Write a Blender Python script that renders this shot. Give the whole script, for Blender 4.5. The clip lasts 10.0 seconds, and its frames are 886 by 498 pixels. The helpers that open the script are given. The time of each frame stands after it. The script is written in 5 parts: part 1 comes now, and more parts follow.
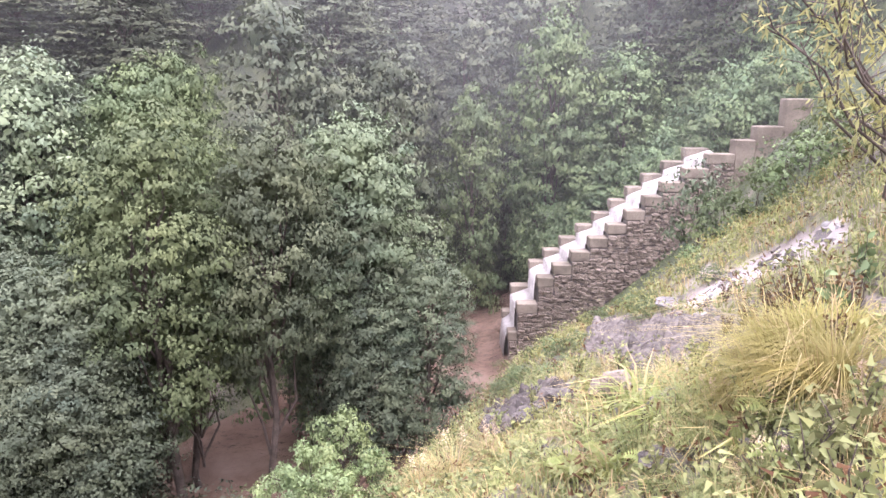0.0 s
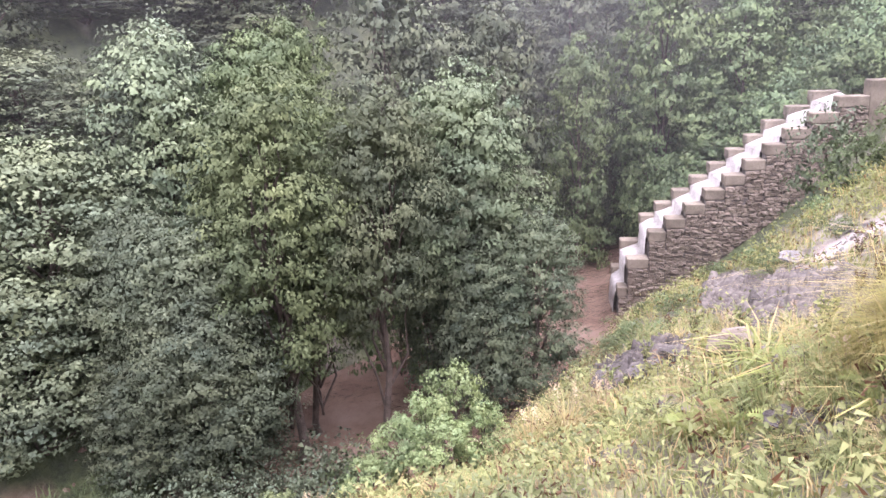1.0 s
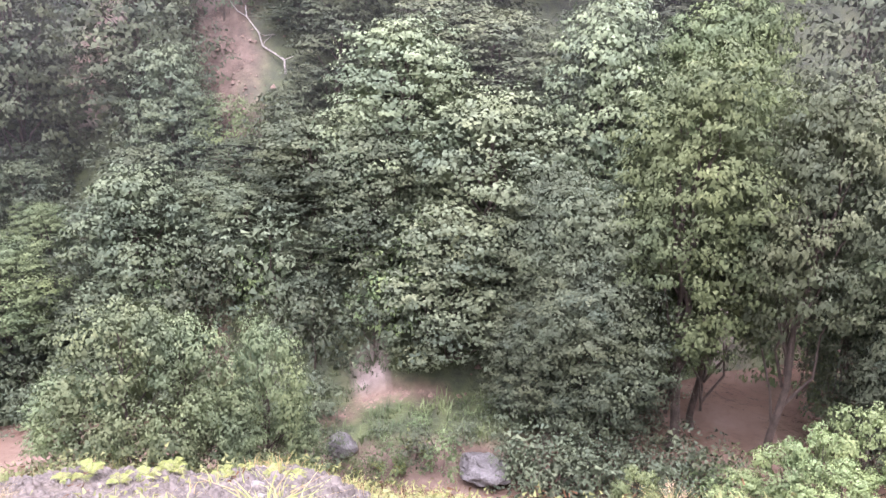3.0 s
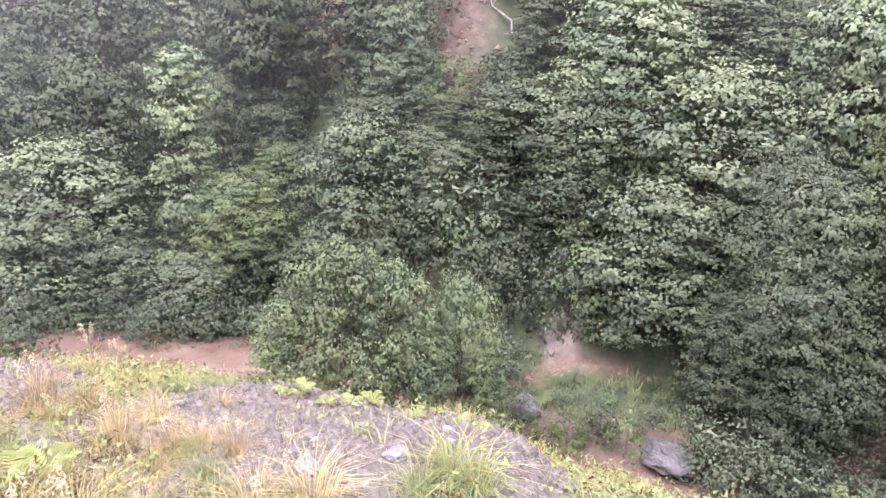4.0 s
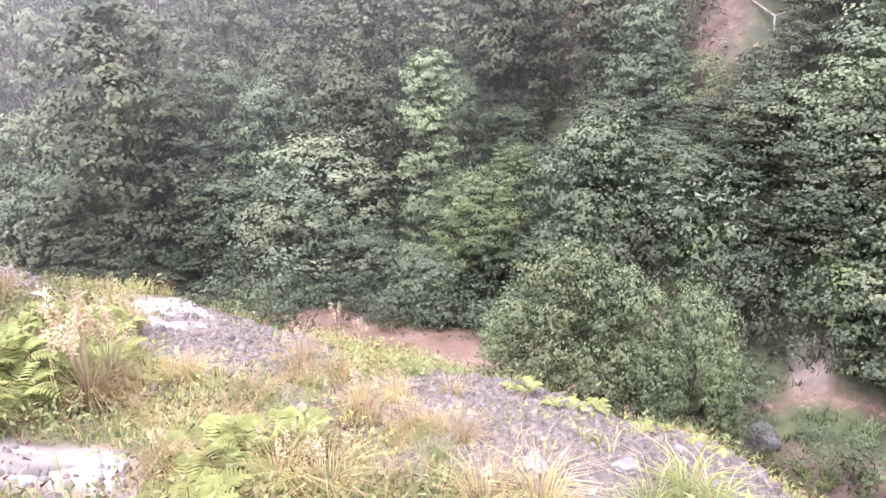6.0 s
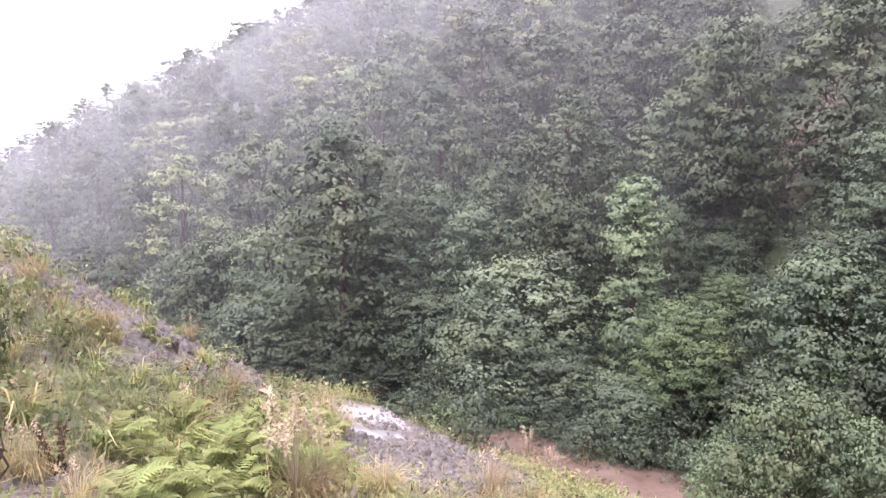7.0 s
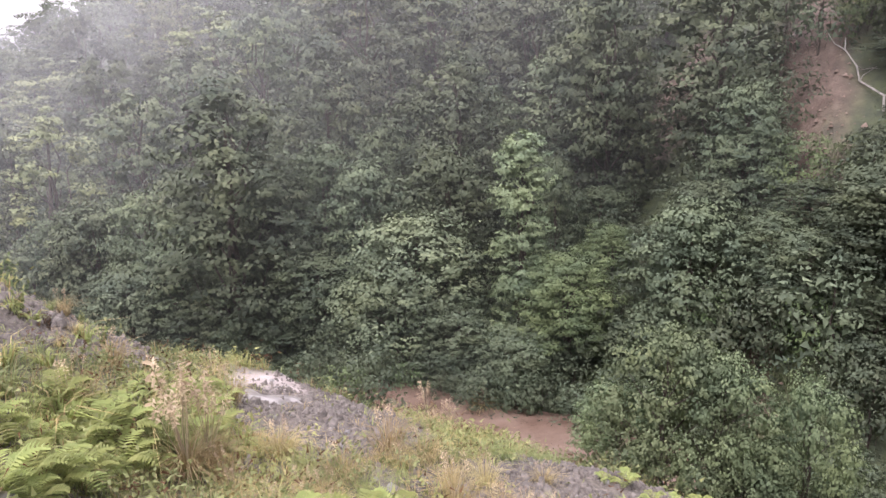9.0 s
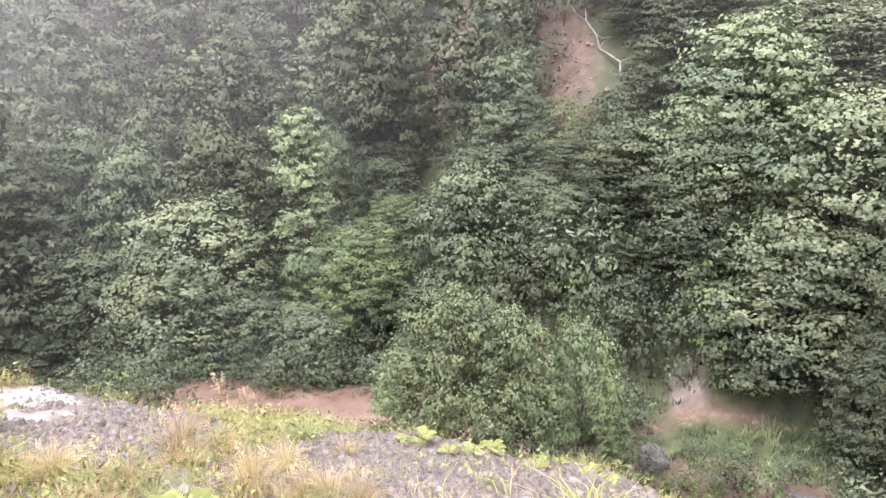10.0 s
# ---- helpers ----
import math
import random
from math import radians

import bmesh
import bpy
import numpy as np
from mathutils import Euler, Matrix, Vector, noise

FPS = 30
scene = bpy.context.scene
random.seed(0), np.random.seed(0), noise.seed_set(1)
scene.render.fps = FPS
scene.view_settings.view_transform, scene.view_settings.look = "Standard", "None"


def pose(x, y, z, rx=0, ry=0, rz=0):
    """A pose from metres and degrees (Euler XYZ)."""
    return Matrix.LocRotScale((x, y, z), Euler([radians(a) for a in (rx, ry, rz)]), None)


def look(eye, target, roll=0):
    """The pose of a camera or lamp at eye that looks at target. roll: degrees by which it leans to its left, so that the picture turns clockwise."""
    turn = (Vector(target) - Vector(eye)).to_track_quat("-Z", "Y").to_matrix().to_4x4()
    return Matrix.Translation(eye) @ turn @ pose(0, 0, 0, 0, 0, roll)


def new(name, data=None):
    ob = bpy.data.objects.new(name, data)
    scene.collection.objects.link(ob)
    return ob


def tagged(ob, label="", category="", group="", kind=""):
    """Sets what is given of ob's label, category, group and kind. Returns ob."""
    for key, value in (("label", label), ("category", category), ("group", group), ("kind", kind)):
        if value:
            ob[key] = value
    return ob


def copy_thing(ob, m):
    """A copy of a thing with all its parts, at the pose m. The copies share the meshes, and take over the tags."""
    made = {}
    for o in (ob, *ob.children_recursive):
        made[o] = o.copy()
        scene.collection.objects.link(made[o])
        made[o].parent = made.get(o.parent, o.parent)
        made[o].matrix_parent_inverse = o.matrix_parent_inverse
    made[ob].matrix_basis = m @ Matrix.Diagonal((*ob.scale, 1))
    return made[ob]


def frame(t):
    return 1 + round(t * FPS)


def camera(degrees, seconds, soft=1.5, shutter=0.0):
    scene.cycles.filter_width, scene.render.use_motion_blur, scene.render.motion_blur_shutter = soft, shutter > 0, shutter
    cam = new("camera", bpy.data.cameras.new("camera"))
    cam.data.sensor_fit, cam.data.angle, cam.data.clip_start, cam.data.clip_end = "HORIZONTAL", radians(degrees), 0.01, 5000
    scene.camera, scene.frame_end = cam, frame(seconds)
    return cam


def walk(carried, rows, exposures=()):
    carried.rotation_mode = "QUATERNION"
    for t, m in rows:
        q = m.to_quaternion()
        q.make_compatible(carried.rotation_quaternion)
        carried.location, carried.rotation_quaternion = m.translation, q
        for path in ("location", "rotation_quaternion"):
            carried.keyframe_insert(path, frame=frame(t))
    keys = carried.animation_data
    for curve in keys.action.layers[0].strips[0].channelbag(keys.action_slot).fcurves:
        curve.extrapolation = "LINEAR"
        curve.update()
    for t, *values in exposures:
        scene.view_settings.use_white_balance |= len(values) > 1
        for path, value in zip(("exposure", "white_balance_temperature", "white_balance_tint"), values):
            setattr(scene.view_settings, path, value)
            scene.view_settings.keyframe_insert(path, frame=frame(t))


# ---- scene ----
cam = camera(63.39, 10.0)
EYE = 10.0
PATH = [
    (0.0, 0.000, 0.000, 77.47, -0.05, 0.02), (0.5, -0.021, -0.004, 75.34, 1.01, 2.56),
    (1.0, -0.065, -0.011, 74.15, 2.70, 7.92), (1.5, -0.129, -0.027, 73.76, 2.73, 16.63),
    (2.0, -0.201, -0.057, 73.53, 1.50, 27.28), (2.5, -0.253, -0.091, 73.16, 0.04, 35.94),
    (2.7, -0.266, -0.101, 73.05, -0.49, 38.39), (3.8, -0.336, -0.184, 69.71, -2.39, 53.67),
    (4.0, -0.356, -0.215, 69.16, -2.41, 58.62), (4.5, -0.388, -0.279, 68.80, -2.16, 68.36),
    (5.0, -0.399, -0.311, 68.69, -1.50, 72.73), (5.2, -0.400, -0.313, 68.76, -1.20, 72.99),
    (6.3, -0.419, -0.374, 70.51, 1.14, 80.68), (6.5, -0.428, -0.401, 72.66, 1.36, 84.46),
    (7.0, -0.441, -0.460, 78.89, 1.39, 92.45), (7.5, -0.440, -0.516, 82.66, 1.11, 99.74),
    (7.9, -0.436, -0.518, 80.20, 1.74, 99.96), (8.0, -0.437, -0.508, 79.65, 1.87, 98.57),
    (8.5, -0.438, -0.434, 77.00, 1.61, 88.98), (9.0, -0.433, -0.395, 75.40, 1.49, 83.77),
    (9.5, -0.425, -0.354, 74.22, 1.76, 78.14), (10.0, -0.396, -0.272, 72.82, 2.05, 66.45),
]
STOPS = [(0.0, 2.0), (1.0, 1.92), (2.5, 2.14), (4.0, 1.97), (5.2, 2.06), (6.5, 1.95), (7.0, 1.6), (7.5, 0.9), (8.0, 0.25), (8.5, 0.62), (9.0, 1.2), (9.5, 1.37), (10.0, 1.93)]
EXPOSURES = [(t, stops, 6150 if t < 8.2 else 6300 if t < 8.7 else 6450, 32 if t < 8.2 else 28 if t < 8.7 else 24) for t, stops in STOPS]
walk(cam, [(t, pose(x, y, EYE, rx, ry, rz)) for t, x, y, rx, ry, rz in PATH], EXPOSURES)

# ---- daylight: rainy overcast sky ----
world = bpy.data.worlds.new("overcast_sky")
scene.world = world
world.use_nodes = True
wn, wl = world.node_tree.nodes, world.node_tree.links
wn.clear()
sky = wn.new("ShaderNodeTexSky")
sky.sky_type, sky.sun_disc = "NISHITA", False
sky.sun_elevation, sky.sun_rotation = radians(55), radians(200)
sky.dust_density, sky.air_density = 4.0, 1.0
cloud = wn.new("ShaderNodeMix")
cloud.data_type = "RGBA"
cloud.inputs["Factor"].default_value = 0.88
# an overcast sky is three times as bright overhead as at the horizon
sky_place, sky_split, sky_rise, sky_tone = [wn.new(k) for k in ("ShaderNodeTexCoord", "ShaderNodeSeparateXYZ", "ShaderNodeMapRange", "ShaderNodeMix")]
wl.new(sky_place.outputs["Generated"], sky_split.inputs[0])
wl.new(sky_split.outputs["Z"], sky_rise.inputs["Value"])
sky_tone.data_type = "RGBA"
sky_tone.inputs["A"].default_value = (5.9, 5.9, 6.15, 1)
sky_tone.inputs["B"].default_value = (17.4, 17.7, 18.3, 1)
wl.new(sky_rise.outputs[0], sky_tone.inputs["Factor"])
wl.new(sky_tone.outputs["Result"], cloud.inputs["B"])
bgn = wn.new("ShaderNodeBackground")
bgn.inputs["Strength"].default_value = 0.1
won = wn.new("ShaderNodeOutputWorld")
wl.new(sky.outputs[0], cloud.inputs["A"])
wl.new(cloud.outputs["Result"], bgn.inputs["Color"])
wl.new(bgn.outputs[0], won.inputs["Surface"])
sun_data = bpy.data.lights.new("sun", "SUN")
sun_data.energy, sun_data.angle, sun_data.color = 1.5, radians(50), (1.0, 0.97, 0.93)
sun = new("sun", sun_data)
sun.matrix_world = look((10, -12, 72), (-6, 6, 5))

# ---- materials ----


def material(name):
    m = bpy.data.materials.new(name)
    m.use_nodes = True
    nt = m.node_tree
    return m, nt.nodes, nt.links, nt.nodes["Principled BSDF"], nt.nodes["Material Output"]


def ramp(nodes, stops):
    r = nodes.new("ShaderNodeValToRGB")
    while len(r.color_ramp.elements) < len(stops):
        r.color_ramp.elements.new(0.5)
    for e, (p, c) in zip(r.color_ramp.elements, stops):
        e.position, e.color = p, (*c, 1)
    return r


def noise_node(nodes, links, scale, detail=4.0, rough=0.6, coord="Object"):
    tc = nodes.new("ShaderNodeTexCoord")
    n = nodes.new("ShaderNodeTexNoise")
    n.inputs["Scale"].default_value, n.inputs["Detail"].default_value, n.inputs["Roughness"].default_value = scale, detail, rough
    links.new(tc.outputs[coord], n.inputs["Vector"])
    return n


def mix(nodes, links, fac, a, b, mode="MIX"):
    m = nodes.new("ShaderNodeMix")
    m.data_type, m.blend_type = "RGBA", mode
    for value, socket in ((fac, m.inputs["Factor"]), (a, m.inputs["A"]), (b, m.inputs["B"])):
        if isinstance(value, (int, float)):
            socket.default_value = value
        elif isinstance(value, tuple):
            socket.default_value = (*value, 1)
        else:
            links.new(value, socket)
    return m.outputs["Result"]


def bump(nodes, links, height, shader, strength=0.5, distance=0.05):
    b = nodes.new("ShaderNodeBump")
    b.inputs["Strength"].default_value, b.inputs["Distance"].default_value = strength, distance
    links.new(height, b.inputs["Height"])
    links.new(b.outputs[0], shader.inputs["Normal"])


def leaf_material(name, dark, mid, light, translucent=0.14, rough=0.65, hue=0.5, vary=0.24):
    """Leaves: every leaf a little different, every tree a little different."""
    m, n, l, p, out = material(name)
    geo = n.new("ShaderNodeNewGeometry")
    info = n.new("ShaderNodeObjectInfo")
    r = ramp(n, [(0.0, tuple(0.5 * (a + b) for a, b in zip(dark, mid))), (0.5, mid), (1.0, tuple(0.55 * a + 0.45 * b for a, b in zip(light, mid)))])
    l.new(geo.outputs["Random Per Island"], r.inputs[0])
    hs = n.new("ShaderNodeHueSaturation")
    mr = n.new("ShaderNodeMapRange")
    mr.inputs["To Min"].default_value, mr.inputs["To Max"].default_value = 1 - vary, 1 + vary
    l.new(info.outputs["Random"], mr.inputs["Value"])
    l.new(mr.outputs[0], hs.inputs["Value"])
    mh = n.new("ShaderNodeMapRange")
    mh.inputs["To Min"].default_value, mh.inputs["To Max"].default_value = hue - 0.015, hue + 0.015
    l.new(info.outputs["Random"], mh.inputs["Value"])
    l.new(mh.outputs[0], hs.inputs["Hue"])
    l.new(r.outputs[0], hs.inputs["Color"])
    patch = noise_node(n, l, 0.55, 3)
    pr = ramp(n, [(0.33, (0.68, 0.74, 0.76)), (0.67, (1.3, 1.25, 1.04))])
    l.new(patch.outputs[0], pr.inputs[0])
    col = mix(n, l, 1.0, hs.outputs[0], pr.outputs[0], "MULTIPLY")
    l.new(col, p.inputs["Base Color"])
    p.inputs["Roughness"].default_value = rough
    p.inputs["Specular IOR Level"].default_value = 0.12
    tr = n.new("ShaderNodeBsdfTranslucent")
    l.new(col, tr.inputs["Color"])
    ms = n.new("ShaderNodeMixShader")
    ms.inputs[0].default_value = translucent
    l.new(p.outputs[0], ms.inputs[1])
    l.new(tr.outputs[0], ms.inputs[2])
    l.new(ms.outputs[0], out.inputs["Surface"])
    return m


def plain(name, a, b, scale=3.0, rough=0.8, bump_strength=0.4, bump_distance=0.02, fine=30.0):
    """A mottled surface of two colours at two scales."""
    m, n, l, p, out = material(name)
    big = noise_node(n, l, scale, 5)
    small = noise_node(n, l, fine, 4)
    r = ramp(n, [(0.35, a), (0.65, b)])
    l.new(big.outputs[0], r.inputs[0])
    r2 = ramp(n, [(0.3, (0.7, 0.7, 0.7)), (0.7, (1.15, 1.15, 1.15))])
    l.new(small.outputs[0], r2.inputs[0])
    l.new(mix(n, l, 1.0, r.outputs[0], r2.outputs[0], "MULTIPLY"), p.inputs["Base Color"])
    p.inputs["Roughness"].default_value = rough
    bump(n, l, small.outputs[0], p, bump_strength, bump_distance)
    return m


LEAF_ALDER = leaf_material("alder_leaves", (0.056, 0.074, 0.050), (0.094, 0.116, 0.081), (0.147, 0.175, 0.128))
LEAF_CROWN = leaf_material("light_alder_leaves", (0.068, 0.088, 0.057), (0.116, 0.143, 0.094), (0.18, 0.214, 0.15))
# grey green alder leaf, its colour paled for haze and light from above
LEAF_TOPLIT = leaf_material("top_lit_alder_leaves", (0.088, 0.111, 0.074), (0.146, 0.180, 0.120), (0.224, 0.265, 0.188))
LEAF_SLOPE = leaf_material("slope_alder_leaves", (0.058, 0.074, 0.051), (0.098, 0.122, 0.084), (0.152, 0.182, 0.132))
# the same alder leaf with the gorge's shade put into its colour
LEAF_SHADED = leaf_material("shaded_alder_leaves", (0.049, 0.064, 0.044), (0.082, 0.104, 0.071), (0.126, 0.153, 0.112))
LEAF_OLIVE = leaf_material("olive_green_leaves", (0.066, 0.086, 0.044), (0.108, 0.135, 0.073), (0.165, 0.197, 0.118))
LEAF_FRESH = leaf_material("fresh_green_leaves", (0.085, 0.124, 0.063), (0.146, 0.201, 0.104), (0.228, 0.29, 0.173))
LEAF_BUSH = leaf_material("bush_leaves", (0.095, 0.122, 0.068), (0.154, 0.192, 0.110), (0.238, 0.278, 0.175))
LEAF_SAPLING = leaf_material("sapling_leaves", (0.120, 0.161, 0.073), (0.196, 0.249, 0.122), (0.302, 0.360, 0.206))
LEAF_YELLOW = leaf_material("yellowing_leaves", (0.22, 0.2, 0.065), (0.34, 0.31, 0.115), (0.45, 0.41, 0.19), 0.35)
LEAF_GRASS = leaf_material("green_grass_blades", (0.118, 0.142, 0.06), (0.228, 0.254, 0.115), (0.365, 0.378, 0.2), 0.3)
LEAF_STRAW = leaf_material("straw_grass_blades", (0.23, 0.175, 0.088), (0.4, 0.315, 0.17), (0.55, 0.455, 0.28), 0.3)
LEAF_FERN = leaf_material("fern_fronds", (0.16, 0.185, 0.062), (0.27, 0.295, 0.11), (0.38, 0.40, 0.17), 0.35)
LEAF_WEED = leaf_material("low_weed_leaves", (0.13, 0.15, 0.065), (0.222, 0.242, 0.115), (0.325, 0.34, 0.175), 0.2)
LEAF_RUST = leaf_material("rusty_weed_leaves", (0.075, 0.04, 0.022), (0.13, 0.075, 0.042), (0.2, 0.13, 0.075), 0.2)
LEAF_SLENDER = leaf_material("slender_tree_leaves", (0.11, 0.145, 0.085), (0.175, 0.222, 0.135), (0.26, 0.31, 0.205))
LEAF_PALE = leaf_material("pale_olive_leaves", (0.11, 0.123, 0.07), (0.18, 0.198, 0.115), (0.26, 0.28, 0.175))
LEAF_FOREST = leaf_material("distant_forest_leaves", (0.055, 0.067, 0.048), (0.093, 0.110, 0.077), (0.143, 0.164, 0.118), vary=0.42)
BARK = plain("grey_brown_bark", (0.05, 0.038, 0.03), (0.11, 0.085, 0.07), 6.0, 0.85, 0.7, 0.03)
CONCRETE = plain("weathered_concrete", (0.115, 0.095, 0.071), (0.245, 0.208, 0.163), 1.5, 0.75, 0.3, 0.01)
MASONRY = plain("rubble_masonry_stone", (0.112, 0.088, 0.068), (0.255, 0.21, 0.168), 4.0, 0.75, 0.6, 0.03)
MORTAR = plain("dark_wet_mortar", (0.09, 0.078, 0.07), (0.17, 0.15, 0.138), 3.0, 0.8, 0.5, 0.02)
BOULDER = plain("grey_boulder", (0.11, 0.104, 0.1), (0.23, 0.22, 0.215), 1.6, 0.5, 0.6, 0.05, 14.0)
GRAVEL = plain("slate_chippings", (0.056, 0.047, 0.041), (0.165, 0.143, 0.126), 9.0, 0.75, 0.3, 0.01)
SLATE = plain("dark_slate_outcrop", (0.04, 0.034, 0.03), (0.125, 0.108, 0.098), 6.0, 0.6, 0.9, 0.05, 22.0)


def ground_material():
    m, n, l, p, out = material("hillside_soil")
    big = noise_node(n, l, 0.35, 5)
    mid = noise_node(n, l, 2.2, 5)
    fine = noise_node(n, l, 14.0, 5)
    soil = ramp(n, [(0.35, (0.05, 0.04, 0.028)), (0.5, (0.11, 0.104, 0.055)), (0.65, (0.175, 0.17, 0.088))])
    l.new(mid.outputs[0], soil.inputs[0])
    litter = ramp(n, [(0.35, (0.03, 0.04, 0.02)), (0.65, (0.07, 0.09, 0.035))])
    l.new(mid.outputs[0], litter.inputs[0])

    def cover(name):
        a = n.new("ShaderNodeAttribute")
        a.attribute_name = name
        return a.outputs["Fac"]

    gravel = ramp(n, [(0.3, (0.045, 0.036, 0.03)), (0.5, (0.105, 0.088, 0.075)), (0.7, (0.19, 0.166, 0.148))])
    l.new(fine.outputs[0], gravel.inputs[0])
    mud = ramp(n, [(0.3, (0.066, 0.043, 0.031)), (0.5, (0.115, 0.078, 0.059)), (0.7, (0.18, 0.13, 0.102))])
    l.new(mid.outputs[0], mud.inputs[0])
    pale = ramp(n, [(0.3, (0.25, 0.21, 0.2)), (0.7, (0.43, 0.385, 0.375))])
    l.new(mid.outputs[0], pale.inputs[0])
    col = mix(n, l, cover("woodland"), soil.outputs[0], litter.outputs[0])
    col = mix(n, l, cover("gravel"), col, gravel.outputs[0])
    col = mix(n, l, cover("mud"), col, mud.outputs[0])
    col = mix(n, l, cover("pale_rock"), col, pale.outputs[0])
    tone = ramp(n, [(0.3, (0.75, 0.75, 0.75)), (0.7, (1.15, 1.12, 1.08))])
    l.new(big.outputs[0], tone.inputs[0])
    l.new(mix(n, l, 1.0, col, tone.outputs[0], "MULTIPLY"), p.inputs["Base Color"])
    p.inputs["Roughness"].default_value = 0.7
    bump(n, l, fine.outputs[0], p, 0.7, 0.05)
    return m


def water_material(name, a, b, scale, rough, strength, distance):
    m, n, l, p, out = material(name)
    w = noise_node(n, l, scale, 4)
    fine = noise_node(n, l, scale * 5, 4)
    r = ramp(n, [(0.35, a), (0.68, b)])
    l.new(w.outputs[0], r.inputs[0])
    l.new(r.outputs[0], p.inputs["Base Color"])
    p.inputs["Roughness"].default_value = rough
    bump(n, l, fine.outputs[0], p, strength, distance)
    return m


SOIL = ground_material()
RIVER = water_material("muddy_flood_water", (0.108, 0.07, 0.052), (0.19, 0.136, 0.108), 0.8, 0.25, 0.5, 0.12)
FOAM = water_material("white_water", (0.25, 0.228, 0.212), (0.5, 0.48, 0.465), 2.0, 0.5, 0.6, 0.08)
PUDDLE = water_material("rain_puddle", (0.16, 0.146, 0.138), (0.28, 0.26, 0.25), 2.5, 0.35, 0.3, 0.01)

# ---- the shape of the land: sections through it, by bearing from the lookout ----
# bearing, then three times (distance, height below or above the eye)
HILLSIDE = [
    (-180, 5, -1.4, 10, 0.5, 20, 5.0), (-120, 5, -1.0, 10, 2.0, 20, 8.0), (-60, 4, -0.6, 10, 2.0, 22, 8.0),
    (-34, 4, -1.8, 9, -1.2, 15, 0.5), (-26, 5, -2.3, 9, -2.3, 14.5, -2.2), (-19, 5, -2.7, 9, -3.2, 14.5, -3.5),
    (-14, 5, -3.0, 9, -3.9, 14.5, -4.6), (-8, 5, -3.2, 9, -4.6, 15, -5.6), (-4, 5, -3.4, 9, -5.0, 14, -6.2),
    (1, 5, -3.5, 9, -5.3, 13, -7.0), (7, 5, -3.6, 9, -5.9, 12, -7.8), (14, 5, -3.7, 9, -6.2, 11.5, -8.2),
]
TERRACE = [
    (25, 5, -4.0, 8.5, -6.5, 11.3, -8.6), (38, 5, -4.1, 8.5, -6.7, 10.8, -8.6), (47, 5, -4.1, 9, -6.8, 11.3, -8.6),
    (57, 5, -3.8, 9, -5.95, 11.5, -8.0), (70, 5, -3.8, 8.7, -5.3, 12, -7.6), (77, 5.2, -4.0, 8.7, -5.0, 11, -6.6),
    (85, 5.5, -4.2, 8, -4.75, 11.0, -6.05), (93, 5.5, -4.2, 8, -4.4, 11.5, -5.6), (101, 5.5, -4.1, 9, -4.5, 13, -5.2),
    (108, 5.5, -3.8, 9, -4.1, 12.5, -4.5), (116, 5, -3.3, 8, -3.4, 12, -3.05), (124, 5, -2.9, 8, -2.6, 12, -1.9),
    (131, 5, -2.6, 8, -2.2, 14, -1.5), (145, 5, -2.2, 8, -1.5, 14, -0.5),
]
# bearing, near bank (distance, height), far bank (distance, height)
STREAM = [
    (-180, 60, 14, 80, 18), (-60, 40, 14, 60, 20), (-34, 20, 2.2, 27, 4.0), (-26, 20, -1.2, 26, -0.6),
    (-19, 20, -4.6, 26, -4.0), (-14, 20, -6.0, 26, -6.0), (-8, 20.5, -7.9, 30, -8.6), (-4, 18, -8.7, 34, -8.7),
    (1, 14.6, -8.7, 32, -8.7), (7, 13.2, -8.7, 24, -8.7), (14, 12.6, -8.8, 19.5, -8.8), (25, 12.2, -8.8, 16.5, -8.8),
    (38, 11.5, -8.9, 13.4, -8.25), (47, 11.9, -8.9, 13.4, -8.2),
]
STREAM_DOWN = [
    (57, 12.5, -9.0, 14.2, -8.5), (70, 14, -9.1, 17.3, -9.1), (78, 14.6, -9.15, 17.7, -9.15), (85, 15.4, -9.2, 18.9, -9.2), (93, 16.5, -9.3, 20.5, -9.3),
    (101, 17.5, -9.9, 21, -9.9), (108, 19, -11.5, 23, -11.5), (116, 22, -14, 27, -14), (124, 27, -18, 33, -18),
    (131, 34, -23, 42, -23), (145, 50, -28, 60, -28),
]
# bearing, distance and elevation of the wooded ridge
RIDGE = [
    (-180, 120, 16), (-60, 100, 22), (-20, 100, 23), (20, 95, 23), (57, 110, 20), (80, 170, 14.5), (96, 230, 8.9), (100, 240, 7.9), (106, 250, 4.6),
    (113, 260, 1.1), (117, 265, -0.6), (121, 270, -3.1), (126, 280, -6.0), (131, 300, -7.6), (145, 320, -8.6),
]


def table(rows):
    a = np.array(rows, float)
    last = a[:1].copy()
    last[0, 0] = 180.0
    return np.vstack([a, last])


NEAR_T, STREAM_T, RIDGE_T = table(HILLSIDE + TERRACE), table(STREAM + STREAM_DOWN), table(RIDGE)


def lookup(t, bearing):
    """Rows of the table between the stations, smoothly."""
    i = np.clip(np.searchsorted(t[:, 0], bearing, side="right") - 1, 0, len(t) - 2)
    u = np.clip((bearing - t[i, 0]) / (t[i + 1, 0] - t[i, 0]), 0, 1)
    return t[i, 1:] * (1 - u)[:, None] + t[i + 1, 1:] * u[:, None]


